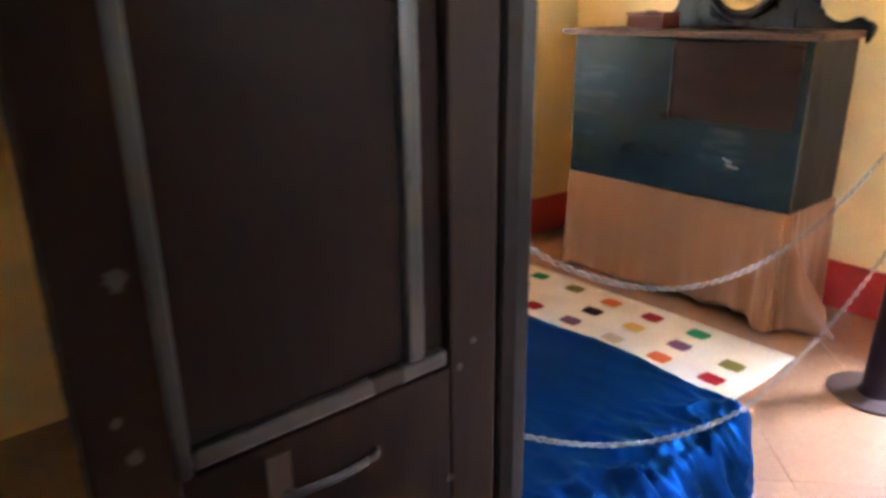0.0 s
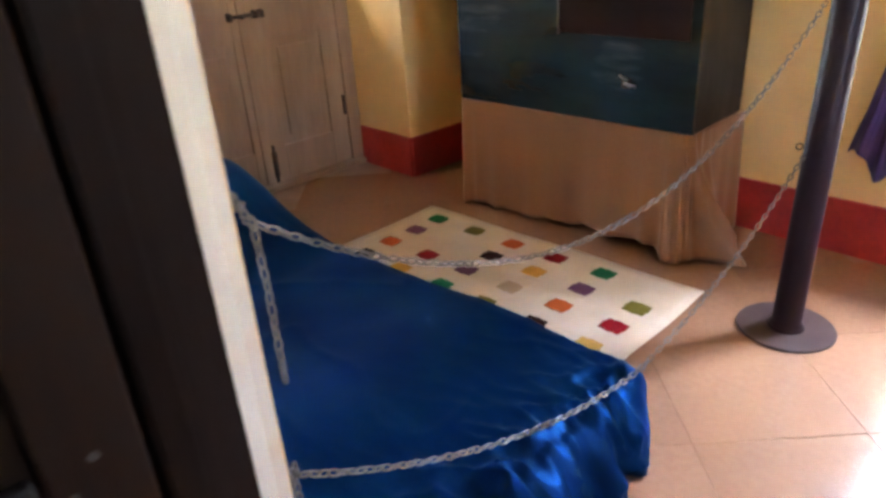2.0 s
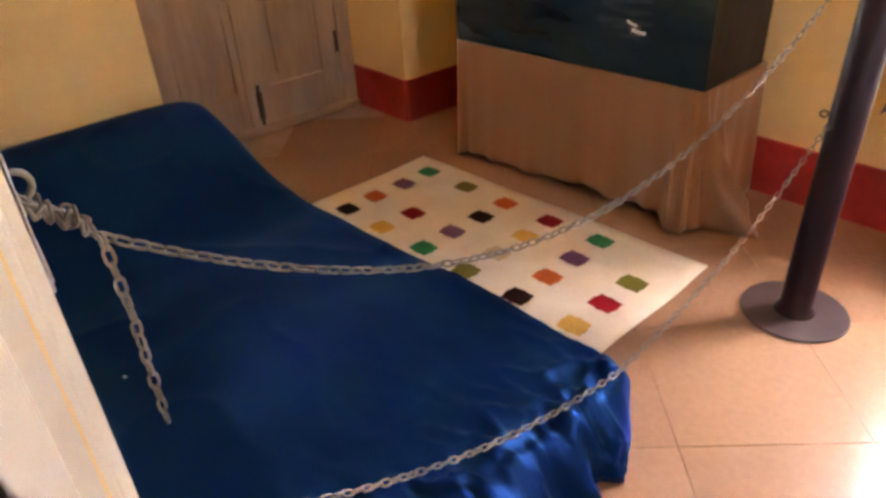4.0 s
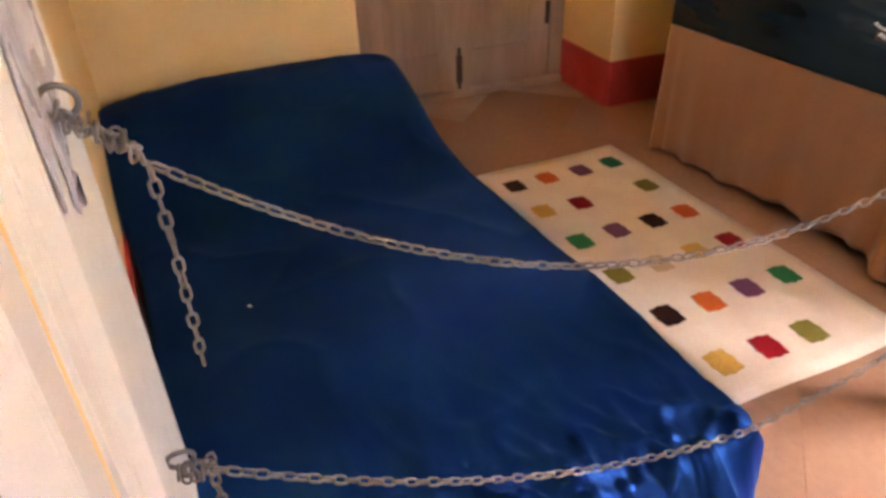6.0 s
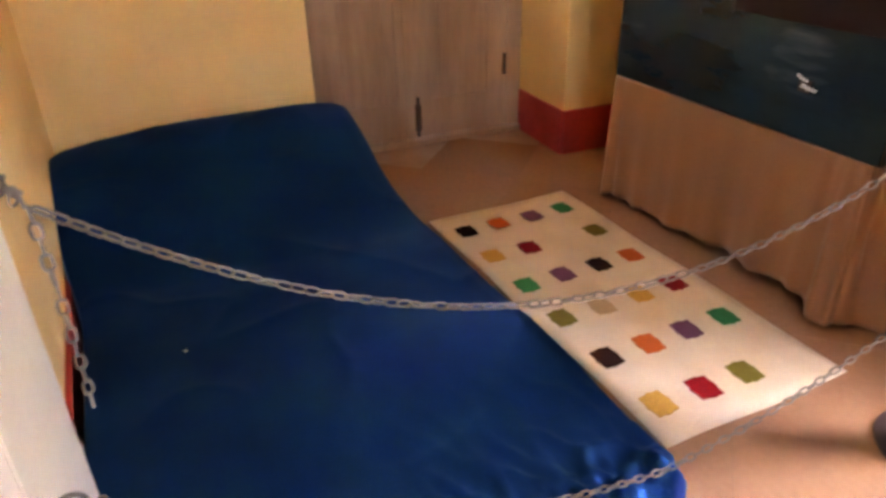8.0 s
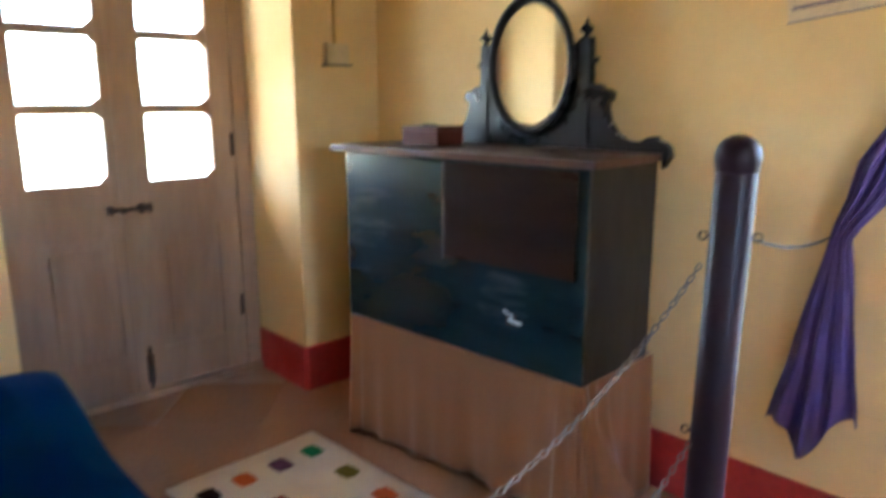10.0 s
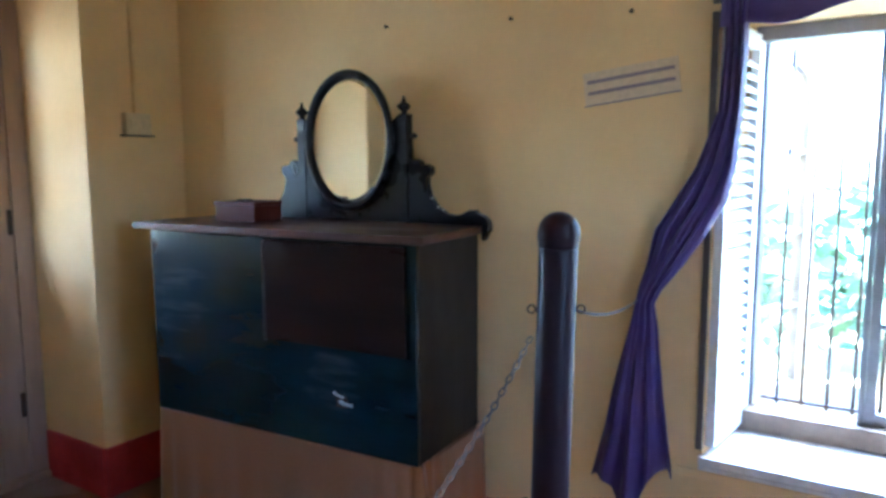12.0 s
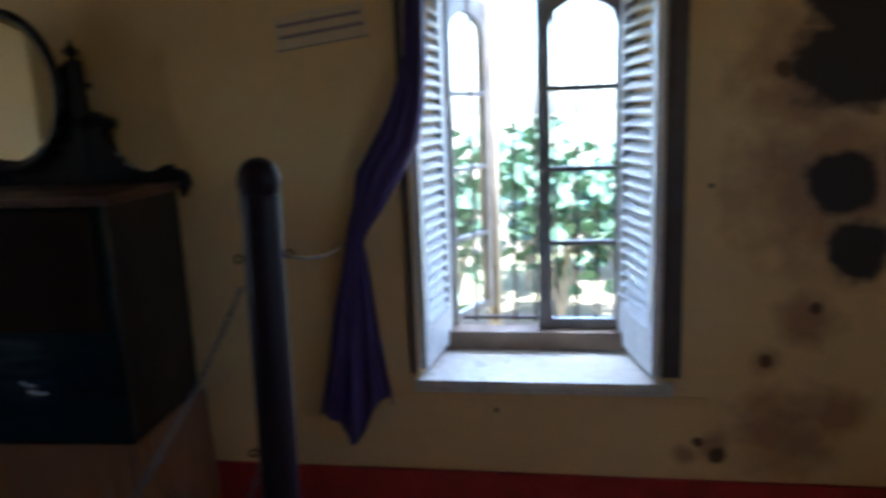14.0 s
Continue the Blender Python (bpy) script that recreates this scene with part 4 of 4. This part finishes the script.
plastic_strip(-0.525, -0.605, 1.45, -0.533, 0.968, 1.0)
plastic_strip(-0.612, -0.80, 1.45, -0.612, 0.928, 4.0)

# ---- curtain, swag, sign, nails, socket ----
curtain = thing("curtain", ROOM @ pose(-0.38, -0.03, 0.4), "purple curtain tied back beside the window", "curtain")
OUTLINE = [(1.93, -0.165, -0.10), (1.86, -0.162, -0.105), (1.72, -0.160, -0.105), (1.56, -0.170, -0.11), (1.41, -0.222, -0.122), (1.31, -0.28, -0.142), (1.22, -0.335, -0.19),
           (1.12, -0.355, -0.255), (1.04, -0.380, -0.315), (1.0, -0.388, -0.334), (0.93, -0.402, -0.322), (0.82, -0.428, -0.308), (0.7, -0.455, -0.292), (0.58, -0.478, -0.275), (0.48, -0.50, -0.266), (0.40, -0.52, -0.26)]
rows = []
for k, (z, a, b) in enumerate(OUTLINE):
    row = []
    for j in range(41):
        f = j / 40
        pinch = abs(z - 1.015) * 1.4
        fold = math.sin(f * 21 + 1.2 * math.sin(3 * z)) * (0.006 + 0.014 * min(pinch, 1)) + 0.005 * math.sin(f * 47 + 4 * z)
        hem = (0.05 * math.sin(f * 8.5 + 0.6) - 0.02 + 0.13 * max(f - 0.45, 0)) if k == len(OUTLINE) - 1 else (0.03 * math.sin(f * 8.5 + 0.6) + 0.07 * max(f - 0.45, 0) if k == len(OUTLINE) - 2 else 0)
        row.append((a + (b - a) * f, -0.045 + fold - 0.012 * math.sin(math.pi * f), z + hem))
    rows.append(row)
part("cloth", sheet(rows, 0.003), m_purple, curtain, space=ROOM, smooth=True)
swag = thing("window_swag", ROOM @ pose(0.2, -0.03, 1.95), "purple cloth swag gathered across the window head", "curtain")
rows = []
for k in range(13):
    f = k / 12
    row = []
    for j in range(49):
        g = j / 48
        u = -0.175 + 0.86 * g
        low = 1.785 + 0.085 * smooth_step((g - 0.12) / 0.6) + 0.006 * math.sin(g * 23)
        z = 2.08 - f * (2.08 - low)
        v = -0.04 - 0.018 * math.sin(f * 15 - 6 * g) * (0.5 + g) * (1 - 0.4 * f) - 0.012 * f
        row.append((u, v, z))
    rows.append(row)
part("cloth", sheet(rows, 0.003), m_purple, swag, space=ROOM, smooth=True)
part("curtain_rod", tube([(-0.32, -0.03, 2.085), (0.74, -0.03, 2.085)], 0.009), m_rust, swag, space=ROOM, smooth=True)

SIGN = ROOM @ pose(-0.435, -0.001, 1.662, 0, -6.6, 0)
sign = thing("wall_sign", SIGN, "small pale notice with two printed lines on yellow wall", "sign")
part("board", box(-0.146, 0.146, -0.006, -0.001, -0.052, 0.05, 0.001), m_sign, sign, space=SIGN)
part("lower_edge", box(-0.147, 0.147, -0.009, -0.0062, -0.054, -0.0495), m_ink, sign, "dark lower edge", space=SIGN)
for z, words in ((0.020, (0.03, 0.045, 0.062, 0.07, 0.012, 0.06)), (-0.014, (0.04, 0.075, 0.035, 0.07, 0.05))):
    x = -0.134
    room_left = 0.268 - sum(words)
    for w in words:
        part("print_bar", box(x, x + w, -0.0075, -0.0062, z - 0.0055, z + 0.0055), m_ink, sign, space=SIGN)
        x += w + room_left / (len(words) - 1)
for u, z in ((-1.34, 1.917), (-0.834, 1.89), (-0.434, 1.868), (0.071, 0.44), (0.712, 1.152)):
    solid("wall_nail", lathe([(0, 0), (0.0025, 0), (0.0025, 0.014), (0.007, 0.015), (0.006, 0.019), (0, 0.02)], pose(0, 0, 0, 90, 0, 0), 10), m_rust,
          "small rusty nail driven into the yellow wall", "nail", m=ROOM @ Matrix.Translation((u, 0, z)), group="nails in the wall", smooth=True)
socket = thing("wall_switch", ROOM @ pose(-2.518, -0.25, 1.56), "pale plastic switch box with conduit on a wall", "switch")
part("box", box(-2.517, -2.482, -0.31, -0.19, 1.55, 1.64, 0.004), m_plastic, socket, space=ROOM)
part("conduit", tube([(-2.508, -0.25, 1.641), (-2.508, -0.25, 2.895)], 0.009), m_wall, socket, space=ROOM, smooth=True)
part("base_plate", box(-2.517, -2.475, -0.32, -0.18, 1.541, 1.549, 0.001), m_casing, socket, "dark lower edge", space=ROOM)
for v in (-0.28, -0.22):
    part("rocker", box(-2.4815, -2.477, v - 0.012, v + 0.012, 1.575, 1.615, 0.002), m_plastic, socket, space=ROOM)

# ---- outside ----
bm = bmesh.new()
bmesh.ops.create_grid(bm, x_segments=2, y_segments=2, size=400, matrix=Matrix.Translation((0, 0, -0.35)))
solid("ground", bm, m_ground, "garden soil with sparse grass", "ground", "structure")


def shrub(u, v, height, leaves, spread, seed, size):
    """A garden plant: a tapered stem, limbs and many single bent leaves."""
    rng = random.Random(seed)
    base = ROOM @ Vector((u, v, 0))
    plant = thing("garden_plant", Matrix.Translation((base.x, base.y, -0.35)), "leafy green garden plant outside the window", "plant", "garden plants")
    tips = []
    for k in range(7):
        a, lean = rng.uniform(0, 6.28), rng.uniform(0.2, 1.0) * spread
        top = Vector((base.x + lean * math.cos(a), base.y + lean * math.sin(a), height * rng.uniform(0.5, 1.0)))
        start = Vector((base.x, base.y, -0.35))
        mid = start.lerp(top, 0.5) + Vector((0, 0, 0.15))
        part("stem", tube([start, mid, top], 0.014, sides=5), m_bark, plant)
        tips += [mid, top, mid.lerp(top, 0.5), mid.lerp(top, 0.75)]
    bm = bmesh.new()
    for k in range(leaves):
        c = rng.choice(tips) + Vector((rng.gauss(0, 0.16), rng.gauss(0, 0.16), rng.gauss(0, 0.16)))
        m = Matrix.Translation(c) @ Euler((rng.uniform(-0.9, 0.9), rng.uniform(-0.9, 0.9), rng.uniform(0, 6.28))).to_matrix().to_4x4()
        l, w = size * rng.uniform(0.6, 1.3), size * rng.uniform(0.25, 0.4)
        spine = [m @ Vector((l * f, 0, -0.25 * l * f * f)) for f in (0, 0.35, 0.7, 1)]
        left = [m @ Vector((l * f, w * s, 0.06 * l - 0.25 * l * f * f)) for f, s in ((0.3, 0.9), (0.65, 0.8))]
        right = [m @ Vector((l * f, -w * s, 0.06 * l - 0.25 * l * f * f)) for f, s in ((0.3, 0.9), (0.65, 0.8))]
        sp, le, ri = [[bm.verts.new(p) for p in some] for some in (spine, left, right)]
        for e in (le, ri):
            bm.faces.new([sp[0], sp[1], e[0]])
            bm.faces.new([sp[1], sp[2], e[1], e[0]])
            bm.faces.new([sp[2], sp[3], e[1]])
    part("foliage", bm, m_foliage, plant, smooth=True)


for k, (u, v, h, n, s, size) in enumerate(((-0.55, 3.0, 1.2, 300, 0.45, 0.2), (0.32, 3.4, 0.95, 240, 0.45, 0.19), (1.1, 3.2, 0.95, 240, 0.5, 0.2), (-1.5, 4.0, 1.5, 260, 0.6, 0.22), (0.0, 4.6, 1.2, 240, 0.5, 0.22), (0.9, 5.2, 1.0, 260, 0.7, 0.22), (2.0, 4.6, 1.2, 240, 0.7, 0.22))):
    shrub(u, v, h, n, s, 11 + k, size)
pole = ROOM @ Vector((-0.12, 2.3, -0.35))
solid("garden_pole", lathe([(0, 0), (0.045, 0), (0.04, 2.9), (0, 2.9)], None, 16), m_bark, "pale grey wooden pole standing in the garden", "pole", m=Matrix.Translation(pole), smooth=True)
fence = thing("garden_fence", ROOM @ pose(0, 6.4, -0.35), "low weathered paling fence in the garden", "fence")
for k in range(44):
    u = -3.2 + 0.15 * k
    part("paling", box(u, u + 0.09, 6.4, 6.425, -0.35, 0.75 + random.uniform(-0.05, 0.05)), m_bark, fence, space=ROOM)
for z in (0.0, 0.5):
    part("rail", box(-3.3, 3.5, 6.43, 6.47, z, z + 0.06), m_bark, fence, space=ROOM)
veranda = thing("veranda", ROOM @ pose(-4.6, -1.0, -0.35), "pale plastered veranda with a tiled lean-to roof", "veranda")
part("paving", box(-5.4, -3.102, -4.0, 2.0, -0.345, -0.05), m_paving, veranda, space=ROOM)
for v in (-2.6, 0.4):
    part("pillar", box(-5.3, -5.1, v - 0.1, v + 0.1, -0.05, 2.12, 0.01), m_plaster, veranda, space=ROOM)
part("beam", box(-5.32, -5.08, -4.0, 2.0, 2.121, 2.25), m_plaster, veranda, space=ROOM)
roof_slope = math.degrees(math.atan2(0.55, 2.2))
LEAN = ROOM @ pose(-3.105, -1.0, 2.80, 0, -roof_slope, 0)
part("roof", box(-2.62, 0, -3.0, 3.0, 0.06, 0.11), m_tile_roof, veranda, "reddish tiled lean-to roof", space=LEAN)
for v in [-2.9 + 0.58 * k for k in range(11)]:
    part("rafter", box(-2.55, 0, v - 0.03, v + 0.03, 0.0, 0.058), m_oldwood, veranda, space=LEAN)
part("parapet", box(-5.3, -5.18, -2.48, 0.28, -0.05, 0.55, 0.01), m_plaster, veranda, space=ROOM)

# ---- floor tiles ----
C45 = math.sqrt(0.5)
TILE = 0.46
tile_mesh = None
for i in range(-12, 13):
    for j in range(-12, 13):
        a, b = -2.899 * C45 + TILE * (i + 0.5), 2.72 * C45 + TILE * (j + 0.5)
        x, y = (a + b) * C45, (b - a) * C45
        if not (-3.0 < x < 2.1 and -1.3 < y < 3.95):
            continue
        if tile_mesh is None:
            tile_mesh = bpy.data.meshes.new("floor_tile")
            tb = box(-TILE / 2 + 0.0006, TILE / 2 - 0.0006, -TILE / 2 + 0.0006, TILE / 2 - 0.0006, -0.006, 0.0)
            tb.to_mesh(tile_mesh)
            tb.free()
            tile_mesh.materials.append(m_floor)
        t = new("floor_tile", tile_mesh)
        t.parent = floor
        t.matrix_basis = pose(x, y, -0.0002 - random.uniform(0, 0.0004), 0, 0, 45)
